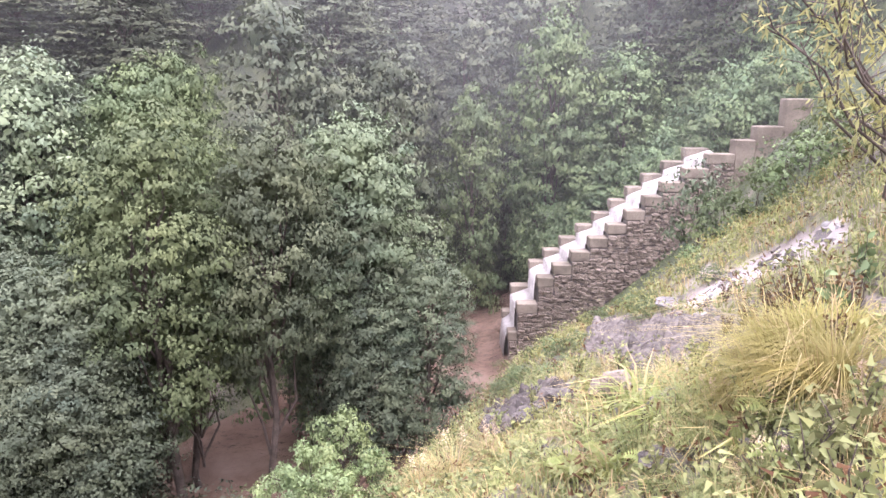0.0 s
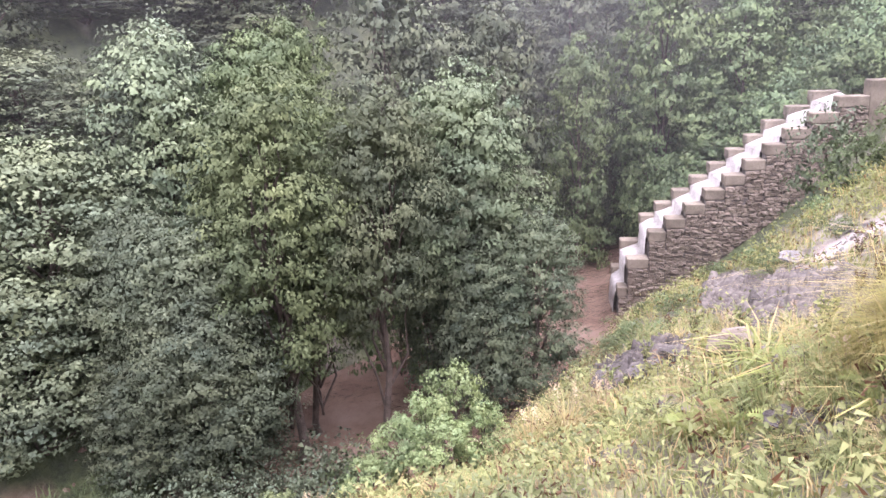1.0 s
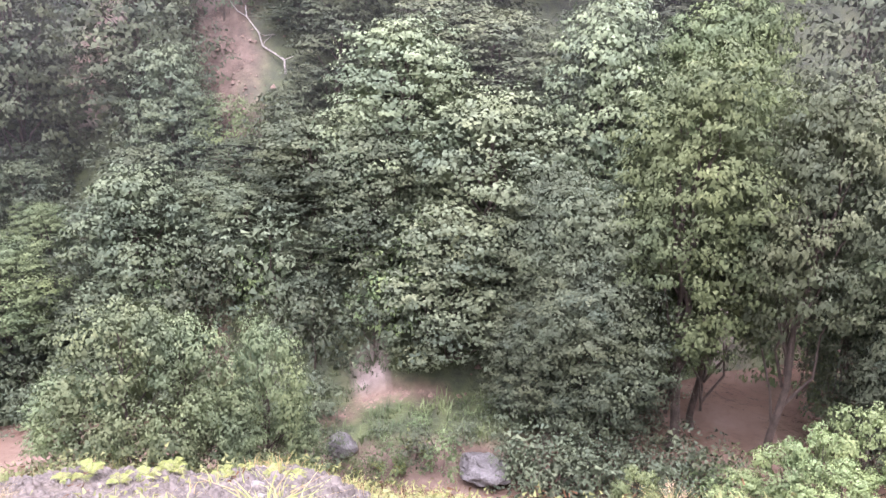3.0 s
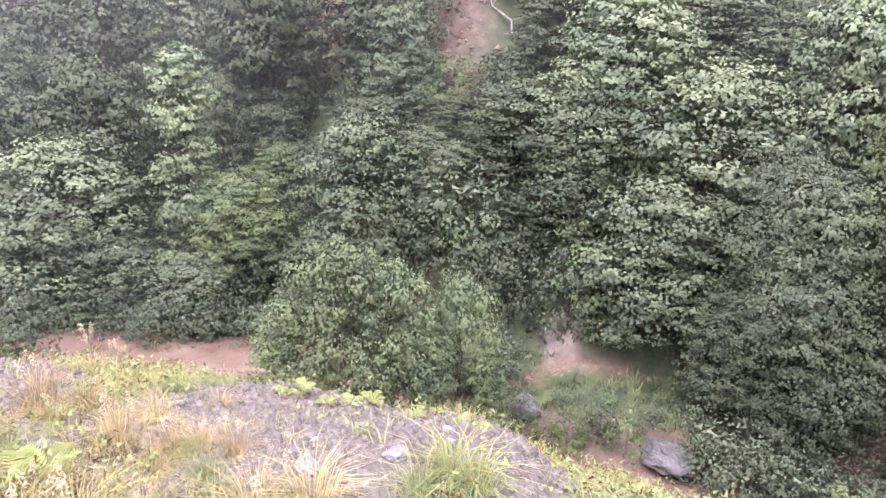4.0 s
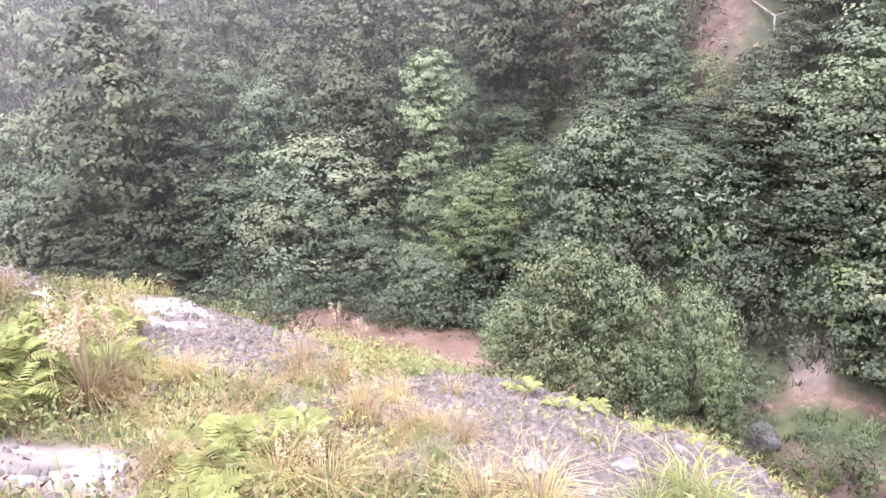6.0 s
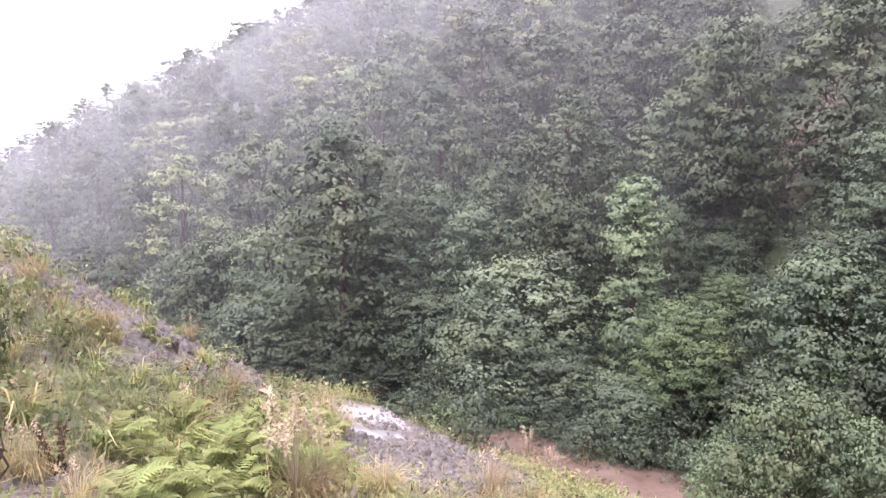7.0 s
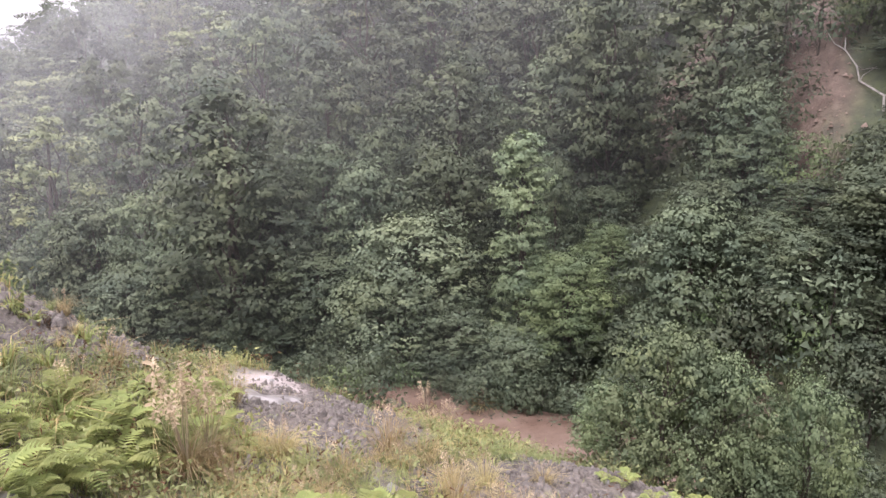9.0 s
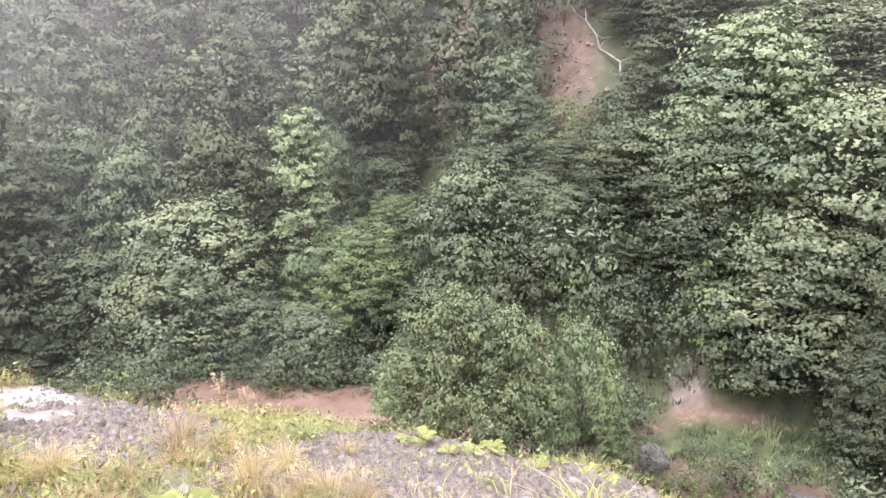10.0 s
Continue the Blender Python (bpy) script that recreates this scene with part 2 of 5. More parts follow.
def rough_noise(x, y, seed, octaves=4):
    """Smooth sums of waves, from -1 to 1."""
    rng = np.random.RandomState(seed)
    total, amp, norm = np.zeros_like(x), 1.0, 0.0
    for o in range(octaves):
        for _ in range(4):
            a, ph = rng.uniform(0, 2 * np.pi), rng.uniform(0, 2 * np.pi)
            k = 2 ** o * rng.uniform(0.8, 1.4)
            total += amp * np.sin(k * (x * np.cos(a) + y * np.sin(a)) + ph + 1.3 * np.sin(k * 0.7 * (y * np.cos(a) - x * np.sin(a)) + ph * 2))
        norm += amp * 2.2
        amp *= 0.55
    return total / norm


def land(x, y, relief=1.0):
    """Height of the ground at x, y, as world z."""
    x, y = np.atleast_1d(np.asarray(x, float)), np.atleast_1d(np.asarray(y, float))
    d = np.hypot(x, y)
    az = np.degrees(np.arctan2(-x, y))
    n, s, r = lookup(NEAR_T, az), lookup(STREAM_T, az), lookup(RIDGE_T, az)
    ridge_z = r[:, 0] * np.tan(np.radians(r[:, 1]))
    dist = [np.zeros_like(d), n[:, 0], n[:, 2], n[:, 4], np.maximum(s[:, 0], n[:, 4] + 0.5)]
    dist.append(np.maximum(s[:, 2], dist[4] + 0.5))
    zs = [np.full_like(d, -1.65), n[:, 1], n[:, 3], n[:, 5], s[:, 1] - 0.25, s[:, 3] - 0.25]
    z = np.full_like(d, -1.65)
    for k in range(5):
        u = np.clip((d - dist[k]) / (dist[k + 1] - dist[k]), 0, 1)
        u = u * 0.6 + 0.4 * u * u * (3 - 2 * u)
        z = np.where(d >= dist[k], zs[k] * (1 - u) + zs[k + 1] * u, z)
    u = np.clip((d - dist[5] - 2.4) / np.maximum(r[:, 0] - dist[5] - 2.4, 5), 0, 1)
    # the foot of the slope is steep above the slip and easier down the gorge
    foot = np.interp(az, [60, 76], [0.0, 1.0])
    far = zs[5] + (ridge_z - zs[5]) * u ** (0.85 + 0.25 * foot) + 3.0 * (1 - foot) * np.clip((d - dist[5] - 2.4) / 8, 0, 1) * np.clip((160 - d) / 120, 0, 1)
    beyond = np.clip(d - r[:, 0], 0, None)
    far = np.where(beyond > 0, ridge_z - 0.35 * np.minimum(beyond, 120) - 0.02 * beyond, far)
    west = np.clip((az - 105) / 12, 0, 1)
    hills = d * np.tan(np.radians(-3.0 + 0.7 * np.sin(az * 0.5) + 0.5 * np.sin(az * 1.3 + 1))) * np.clip((d - 500) / 400, 0, 1) - 400 * (1 - np.clip((d - 450) / 300, 0, 1)) - 400 * (1 - west)
    far = np.maximum(far, np.where(d > 450, hills, -999))
    z = np.where(d > dist[5], far, z)
    on_bank = np.clip((d - 1.5) / 3, 0, 1) * np.where((d > dist[4] - 0.4) & (d < dist[5] + 0.4), 0.2, 1.0)
    z = z + 0.16 * relief * rough_noise(x * 1.1, y * 1.1, 3) * on_bank + 0.5 * rough_noise(x * 0.22, y * 0.22, 5) * np.clip((d - dist[5]) / 10, 0, 1.5)
    return z + EYE


def at(bearing, distance):
    a = radians(bearing)
    return -distance * math.sin(a), distance * math.cos(a)


def ground_z(x, y):
    return float(land([x], [y])[0])


def blob(az, d, a0, d0, wa, wd):
    return np.exp(-(((az - a0) / wa) ** 2 + ((d - d0) / wd) ** 2) ** 2)


def strip(az, dip, a0, p0, a1, p1, half):
    """A band of ground between two sightings (bearing, dip), with soft edges."""
    ax, px = a1 - a0, p1 - p0
    u = np.clip(((az - a0) * ax + (dip - p0) * px) / (ax * ax + px * px), 0, 1)
    gap = np.hypot(az - a0 - u * ax, dip - p0 - u * px)
    return np.exp(-(gap / half) ** 4)


def covers(az_f, d_f, x, y):
    """How much woodland litter, gravel, mud and pale rock lies there."""
    n1, n2 = rough_noise(x * 0.9, y * 0.9, 11), rough_noise(x * 2.5, y * 2.5, 12)
    far_bank = lookup(STREAM_T, az_f)
    edge = lookup(NEAR_T, az_f)
    wood = np.clip((d_f - edge[:, 4]) / 2.0, 0, 1)
    dip = np.degrees(np.arctan2(EYE - land(x, y), np.maximum(d_f, 0.5)))
    near = d_f < edge[:, 4] + 1.5
    slate = np.maximum.reduce([strip(az_f, dip, 121.4, 11.6, 117.6, 15.0, 0.8), strip(az_f, dip, 118.5, 14.6, 110.0, 19.2, 1.2), strip(az_f, dip, 127, 8.9, 122, 11.4, 0.6), strip(az_f, dip, 120.2, 16.4, 117.4, 17.3, 0.5), strip(az_f, dip, 133, 18.5, 133, 22, 2.0), strip(az_f, dip, 129, 22.5, 124, 23.5, 1.0)])
    scree = np.maximum.reduce([strip(az_f, dip, -13.5, 19.3, -23.0, 18.4, 1.5), strip(az_f, dip, -16.0, 20.8, -19.0, 18.0, 1.2), strip(az_f, dip, -4.3, 26.2, -10.5, 23.2, 1.0), strip(az_f, dip, -21.5, 28.4, -27.8, 25.4, 1.0), strip(az_f, dip, -32.4, 15.0, -32.6, 20.0, 0.9), strip(az_f, dip, -13.0, 27.5, -9.0, 28.5, 0.5)])
    gravel = np.maximum.reduce([blob(az_f, d_f, 67, 7.2, 21, 3.8), blob(az_f, d_f, 96, 10.0, 9, 2.6), 1.35 * slate * near, scree * near])
    gravel = np.clip(gravel * 2.0 + 0.75 * n1 + 0.6 * n2 - 0.42, 0, 1)
    mud = np.maximum.reduce([blob(az_f + 1.5 * n1 + 0.8 * n2, d_f, 58.0, 24.5, 3.6, 4.2), blob(az_f + n1, d_f, 67.0, 30.5, 2.4, 3.0), blob(az_f, d_f - (50 - az_f) * 0.065, 46, 15.05, 8, 0.3), blob(az_f, d_f, 12, 24, 5, 2.5), 0.7 * blob(az_f, d_f, 61.0, 18, 1.4, 2.4)])
    mud = np.clip(mud * 1.7 + 0.6 * n1 + 0.6 * n2 - 0.35, 0, 1)
    in_water = np.clip(1 - np.abs(d_f - 0.5 * (far_bank[:, 0] + far_bank[:, 2])) / (0.5 * (far_bank[:, 2] - far_bank[:, 0]) + 0.5), 0, 1)
    mud = np.maximum(mud, np.where((az_f > -10) & (az_f < 140), np.clip((in_water - 0.3) * 6, 0, 1), 0))
    pale = np.maximum.reduce([strip(az_f, dip, -29.0, 9.8, -20.2, 16.0, 1.1) * near, 0.8 * strip(az_f, dip, -17.5, 16.8, -21.0, 13.2, 0.5) * near, blob(az_f, d_f, 115, 6.15, 10, 0.42), strip(az_f, dip, 103.2, 22.6, 98.2, 23.4, 0.8) * near, 0.8 * blob(az_f, d_f, -32, 17, 3, 4)])
    pale = np.clip(pale * 1.5 + 0.6 * n1 + 0.6 * n2 - 0.5, 0, 1)
    return wood, gravel, mud, pale


def make_ground():
    az = np.concatenate([np.arange(-40, 137, 0.55), np.arange(137, 320, 4.0)])
    rings = np.concatenate([[0.0], np.geomspace(0.5, 40, 120), np.geomspace(41, 3000, 60)])
    A, D = np.meshgrid(az, rings, indexing="ij")
    X, Y = -D * np.sin(np.radians(A)), D * np.cos(np.radians(A))
    Z = land(X.ravel(), Y.ravel())
    na, nr = A.shape
    v = np.stack([X.ravel(), Y.ravel(), Z], 1)
    i, j = np.meshgrid(np.arange(na), np.arange(nr - 1), indexing="ij")
    i2 = (i + 1) % na
    faces = np.stack([i * nr + j, i2 * nr + j, i2 * nr + j + 1, i * nr + j + 1], -1).reshape(-1, 4)
    me = mesh_from(v, faces, "ground")
    az_f, d_f = ((A.ravel() + 180) % 360) - 180, D.ravel()
    wood, gravel, mud, pale = covers(az_f, d_f, v[:, 0], v[:, 1])
    for name, values in (("woodland", wood), ("gravel", gravel), ("mud", mud), ("pale_rock", pale)):
        me.attributes.new(name, "FLOAT", "POINT").data.foreach_set("value", values.astype(np.float32))
    me.materials.append(SOIL)
    me.polygons.foreach_set("use_smooth", np.ones(len(faces), bool))
    return tagged(new("ground", me), "wet gravelly hillside and wooded gorge slopes", "ground", kind="structure")


def mesh_from(verts, faces, name):
    """A mesh from arrays; all faces have the same number of corners."""
    verts, faces = np.asarray(verts, np.float32), np.asarray(faces, np.int32)
    me = bpy.data.meshes.new(name)
    k = faces.shape[1]
    me.vertices.add(len(verts))
    me.vertices.foreach_set("co", verts.ravel())
    me.loops.add(faces.size)
    me.loops.foreach_set("vertex_index", faces.ravel())
    me.polygons.add(len(faces))
    me.polygons.foreach_set("loop_start", np.arange(0, faces.size, k, dtype=np.int32))
    me.polygons.foreach_set("loop_total", np.full(len(faces), k, np.int32))
    me.update()
    me.validate()
    return me


def part_mesh(name, me, mat, parent=None, label=""):
    if mat and not me.materials:
        me.materials.append(mat)
    ob = new(name, me)
    ob.parent = parent
    if label:
        ob["label"] = label
    return ob


def part(name, bm, mat, parent=None, label=""):
    me = bpy.data.meshes.new(name)
    bm.to_mesh(me)
    bm.free()
    return part_mesh(name, me, mat, parent, label)


def thing(name, place, label, category, group="", kind=""):
    ob = new(name)
    ob.matrix_world = place
    ob.empty_display_size = 0.2
    return tagged(ob, label, category, group, kind)


make_ground()


def make_river():
    az = np.arange(-9, 146, 0.5)
    s = lookup(STREAM_T, az)
    rows = 26
    u = np.linspace(-0.12, 1.12, rows)
    D = s[:, 0:1] + (s[:, 2:3] - s[:, 0:1]) * u
    X, Y = -D * np.sin(np.radians(az))[:, None], D * np.cos(np.radians(az))[:, None]
    Z = np.repeat(s[:, 1:2], rows, 1) + EYE + 0.05 * rough_noise((X * 1.5).ravel(), (Y * 1.5).ravel(), 21).reshape(X.shape)
    na = len(az)
    i, j = np.meshgrid(np.arange(na - 1), np.arange(rows - 1), indexing="ij")
    faces = np.stack([i * rows + j, (i + 1) * rows + j, (i + 1) * rows + j + 1, i * rows + j + 1], -1).reshape(-1, 4)
    me = mesh_from(np.stack([X.ravel(), Y.ravel(), Z.ravel()], 1), faces, "water")
    me.materials.append(RIVER)
    me.polygons.foreach_set("use_smooth", np.ones(len(faces), bool))
    tagged(new("water", me), "swollen muddy brown stream in the gorge", "water", kind="structure")


make_river()

# ---- trees ----


def leaves(centres, normals, length, width, rng, droop=0.35, fold=0.25, simple=False, ovate=False):
    """Leaves about the given places: folded, of two triangles, or simple ones of one; normals point out of the clump."""
    n = len(centres)
    face = normals * 0.9 + np.array([0, 0, 0.14]) + rng.normal(0, 0.27, (n, 3))
    face /= np.linalg.norm(face, axis=1)[:, None] + 1e-9
    tip = rng.normal(0, 0.7, (n, 3)) + normals * 0.25
    tip[:, 2] -= droop
    tip -= face * (tip * face).sum(1)[:, None] * 0.85
    tip /= np.linalg.norm(tip, axis=1)[:, None] + 1e-9
    side = np.cross(tip, face)
    side /= np.linalg.norm(side, axis=1)[:, None] + 1e-9
    up = np.cross(side, tip)
    L = (length * rng.uniform(0.65, 1.25, n))[:, None]
    W = L * width * rng.uniform(0.85, 1.15, n)[:, None]
    if simple:
        v = np.stack([centres - side * W * 0.5, centres + side * W * 0.5, centres + tip * L], 1).reshape(-1, 3)
        return v, np.arange(n * 3).reshape(-1, 3)
    base, end = centres, centres + tip * L
    mid = centres + tip * L * 0.45
    if ovate:
        fa, fb = centres + tip * L * 0.25, centres + tip * L * 0.62 - face * L * 0.04
        v = np.stack([base, fa + side * W * 0.42 + face * W * 0.1, fb + side * W * 0.45 + face * W * 0.1, end - face * L * 0.12, fb - side * W * 0.45 + face * W * 0.1, fa - side * W * 0.42 + face * W * 0.1], 1).reshape(-1, 3)
        k = np.arange(n)[:, None] * 6
        return v, np.concatenate([k + np.array([q]) for q in ((0, 1, 2), (0, 2, 3), (0, 3, 4), (0, 4, 5))], 1).reshape(-1, 3)
    left, right = mid + side * W * 0.5 + up * W * fold, mid - side * W * 0.5 + up * W * fold
    v = np.stack([base, left, end, right], 1).reshape(-1, 3)
    k = np.arange(n)[:, None] * 4
    f = np.concatenate([k + np.array([[0, 1, 2]]), k + np.array([[0, 2, 3]])], 1).reshape(-1, 3)
    return v, f


def tube(points, radii, sides=7):
    """A tapered tube along points: vertices and quads."""
    points, radii = np.asarray(points, float), np.asarray(radii, float)
    v, f = [], []
    for k, (p, r) in enumerate(zip(points, radii)):
        d = points[min(k + 1, len(points) - 1)] - points[max(k - 1, 0)]
        d = d / (np.linalg.norm(d) + 1e-9)
        a = np.cross(d, [0.3, 1, 0.1] if abs(d[1]) < 0.9 else [1, 0, 0])
        a /= np.linalg.norm(a)
        b = np.cross(d, a)
        for s in range(sides):
            t = 2 * math.pi * s / sides
            v.append(p + r * (math.cos(t) * a + math.sin(t) * b))
    for k in range(len(points) - 1):
        for s in range(sides):
            s2 = (s + 1) % sides
            f.append((k * sides + s, k * sides + s2, (k + 1) * sides + s2, (k + 1) * sides + s))
    return np.array(v), np.array(f)


def joined(pieces):
    vs, fs, o = [], [], 0
    for v, f in pieces:
        vs.append(v)
        fs.append(np.asarray(f) + o)
        o += len(v)
    return np.concatenate(vs), np.concatenate(fs)


def bend(a, b, rng, wobble=0.08, n=5):
    a, b = np.array(a, float), np.array(b, float)
    t = np.linspace(0, 1, n)[:, None]
    p = a + (b - a) * t
    p[1:-1] += rng.normal(0, wobble * np.linalg.norm(b - a), (n - 2, 3)) * [1, 1, 0.4]
    return p


def tree_meshes(seed, height, spread, count, leaf, clear=0.2, lobes=13, shape="round", width=0.62, droop=0.3, simple=True, limbs=4, bough=0.48, layered=0.62, dome=0.45):
    """Trunk with limbs, each carrying a rounded bough; leaves sit in flat-bottomed tufts all over the boughs."""
    rng = np.random.RandomState(seed)
    lean = rng.normal(0, 0.04, 2) * height
    top = np.array([lean[0], lean[1], height * 0.88])
    trunk = bend((0, 0, -0.4), top, rng, 0.02, 7)
    r0 = 0.018 * height
    pieces = [tube(trunk, np.linspace(r0, r0 * 0.2, 7), 8)]
    centres, sizes, outward = [], [], []
    for k in range(lobes):
        u = (k + 0.5) / lobes
        a = k * 2.4 + rng.uniform(-0.35, 0.35) + seed
        if shape == "round":
            profile = math.sqrt(max(0.02, 1 - ((u - 0.4) / 0.64) ** 2))
        elif shape == "cone":
            profile = 1.05 - 0.9 * u
        else:
            profile = 0.9 - 0.5 * u * u
        r = spread * bough * rng.uniform(0.78, 1.18) * (0.75 + 0.35 * profile)
        reach = max(0.0, spread * profile * rng.uniform(0.86, 1.08) - 0.75 * r)
        h = height * (clear + (1 - clear) * u)
        c = np.array([math.cos(a) * reach + lean[0] * u, math.sin(a) * reach + lean[1] * u, min(h, height - 0.72 * r)])
        if k == lobes - 1:
            c[:2] *= 0.3
        o = np.array([math.cos(a) * profile, math.sin(a) * profile, -0.25 + 1.3 * u])
        centres.append(c)
        sizes.append(r)
        outward.append(o / np.linalg.norm(o))
        start = trunk[0] + (trunk[-1] - trunk[0]) * np.clip(h / height - 0.18 - 0.12 * rng.uniform(), 0.06, 0.85)
        pieces.append(tube(bend(start, c, rng, 0.06, 4), np.linspace(r0 * 0.38, r0 * 0.08, 4), limbs))
    wood = joined(pieces)
    share = np.array(sizes) ** 2
    share = (share / share.sum() * count * 0.86).astype(int)
    P, N, S, deep, inward = [], [], [], [], []
    for c, r, m, o in zip(centres, sizes, share, outward):
        # tufts spread evenly over the bough, but for the side that faces the trunk
        tufts = max(9, min(46, m // 26))
        z = 1 - 2 * (np.arange(tufts) + 0.5) / tufts
        turn = np.arange(tufts) * 2.39996 + rng.uniform(0, 6.28)
        d = np.stack([np.cos(turn) * np.sqrt(1 - z * z), np.sin(turn) * np.sqrt(1 - z * z), z], 1) + rng.normal(0, 0.13, (tufts, 3))
        d = d[(d @ o > -0.5) & (d[:, 2] > -0.85)]
        tufts = len(d)
        d /= np.linalg.norm(d, axis=1)[:, None]
        place = c + d * (r * rng.uniform(0.62, 1.12, tufts))[:, None] * [1, 1, 0.92]
        size = r * min(0.5, 1.75 / math.sqrt(tufts)) * rng.uniform(0.7, 1.25, tufts)
        pick = rng.randint(0, tufts, m)
        q = rng.normal(0, 1, (m, 3)) + d[pick] * 0.5
        q[:, 2] = np.where(q[:, 2] < -0.25, -q[:, 2] * 0.7, q[:, 2])
        q /= np.linalg.norm(q, axis=1)[:, None]
        P.append(place[pick] + q * (size[pick] * rng.uniform(0.35, 1.1, m))[:, None] * [1, 1, layered])
        N.append(q * 0.65 + d[pick] * 0.5)
        S.append(q * 0.62 + d[pick] * 0.38 + o * dome + rng.normal(0, 0.13, (m, 3)))
        # leaves deep inside the bough
        g = max(8, int(m * 0.16))
        q = rng.normal(0, 1, (g, 3))
        q /= np.linalg.norm(q, axis=1)[:, None]
        deep.append(c + q * (r * rng.uniform(0.2, 0.62, g))[:, None])
        inward.append(q)
    N, S = np.concatenate(N), np.concatenate(S)
    N /= np.linalg.norm(N, axis=1)[:, None]
    S /= np.linalg.norm(S, axis=1)[:, None]
    v1, f1 = leaves(np.concatenate(P), N, leaf, width, rng, droop, simple=simple)
    inward = np.concatenate(inward)
    v2, f2 = leaves(np.concatenate(deep), inward, leaf * 1.7, 0.9, rng, droop, simple=simple)
    per = 3 if simple else 4
    normals = np.repeat(np.concatenate([S, inward]), per, axis=0)
    return wood, (*joined([(v1, f1), (v2, f2)]), normals)


def leafage(crown, name):
    """Leaves that shade softly, as the tuft they belong to."""
    me = mesh_from(crown[0], crown[1], name)
    me.polygons.foreach_set("use_smooth", np.ones(len(me.polygons), bool))
    me.normals_split_custom_set_from_vertices(crown[2].tolist())
    return me


def make_tree(name, seed, height, spread, count, leaf, mat, label, **kw):
    wood, crown = tree_meshes(seed, height, spread, count, leaf, **kw)
    root = thing(name, Matrix.Identity(4), label, "tree")
    me = mesh_from(*wood, "trunk")
    me.polygons.foreach_set("use_smooth", np.ones(len(me.polygons), bool))
    part_mesh("trunk", me, BARK, root)
    part_mesh("crown", leafage(crown, "crown"), mat, root)
    root["height"], root["spread"] = height, spread
    return root


def put(root, bearing, distance, top, turn, first, radius, group=""):
    """Stand a tree on the ground there: so tall that its top has that elevation, its crown of that radius."""
    x, y = at(bearing, distance)
    z = ground_z(x, y) - 0.1
    s = max(0.5, EYE + distance * math.tan(radians(top)) - z) / root["height"]
    w = radius / root["spread"]
    ob = root if first else copy_thing(root, pose(x, y, z, 0, 0, turn))
    ob.matrix_world = pose(x, y, z, 0, 0, turn)
    ob.scale = (w, w, s)
    if group:
        ob["group"] = group
    return ob


USED = set()


def stand(kinds, places, group):
    """places: bearing, distance, elevation of the top, kind, radius of the crown."""
    for i, (b, d, top, k, r) in enumerate(places):
        put(kinds[k], b, d, top, (i * 77 + d * 13) % 360, k not in USED, r, group)
        USED.add(k)


HERO = {
    "a": make_tree("alder_tree", 1, 7.0, 2.0, 25000, 0.084, LEAF_ALDER, "broad green alder tree growing beside the muddy stream", width=0.72, limbs=5, lobes=15),
    "j": make_tree("alder_tree", 18, 7.0, 1.9, 24000, 0.084, LEAF_CROWN, "green alder tree on bare trunks standing in the flood", width=0.72, limbs=5, lobes=13, clear=0.44),
    "b": make_tree("alder_tree", 2, 8.0, 2.0, 24500, 0.084, LEAF_OLIVE, "olive green alder tree with a rounded crown by the stream", width=0.72, limbs=5, lobes=15, clear=0.36),
    "c": make_tree("alder_tree", 3, 6.5, 2.1, 13000, 0.104, LEAF_SLOPE, "tall grey green alder tree on the gorge slope", clear=0.08, width=0.95, lobes=16),
    "d": make_tree("poplar_tree", 4, 8.0, 1.2, 12000, 0.1, LEAF_SLENDER, "slender fresh green tree standing up the gorge slope", clear=0.12, lobes=13, shape="column", bough=0.52, width=0.75),
    "o": make_tree("alder_tree", 15, 6.5, 2.1, 12500, 0.104, LEAF_SHADED, "green alder tree with leaves coloured darker for the shaded gorge", clear=0.08, width=0.95, lobes=15),
    "k": make_tree("alder_tree", 14, 6.5, 2.1, 14500, 0.1, LEAF_TOPLIT, "leafy grey green alder tree beside the stream, paled for haze and top light", clear=0.08, width=0.95, lobes=17),
}
WOODS = {
    "e": make_tree("woodland_tree", 5, 8.5, 2.4, 9000, 0.14, LEAF_FOREST, "dense dark green tree in the hillside wood", dome=0.75, clear=0.1, lobes=15, width=1.0, limbs=3),
    "f": make_tree("woodland_tree", 6, 9.5, 2.2, 8500, 0.14, LEAF_FOREST, "tall grey green tree in the hillside wood", dome=0.75, clear=0.12, lobes=15, width=1.0, limbs=3),
    "g": make_tree("woodland_tree", 7, 8.0, 2.2, 10000, 0.135, LEAF_FRESH, "bright green leafy tree in the hillside wood", clear=0.1, lobes=16, width=1.0, limbs=3),
}
MIDDLE = {
    "m": make_tree("slope_tree", 10, 10.0, 3.0, 4800, 0.2, LEAF_FOREST, "grey green tree up the wooded slope in the mist", dome=1.0, clear=0.1, lobes=13, width=0.9, limbs=3),
    "n": make_tree("slope_tree", 11, 11.0, 2.7, 4500, 0.2, LEAF_FOREST, "tall green tree up the wooded slope in the mist", dome=1.0, clear=0.12, lobes=13, width=0.9, limbs=3, bough=0.36),
    "l": make_tree("slope_tree", 12, 12.0, 2.5, 4500, 0.19, LEAF_PALE, "tall pale olive tree rising above the wooded slope", dome=1.0, clear=0.15, lobes=14, width=0.8, limbs=3, bough=0.34),
}
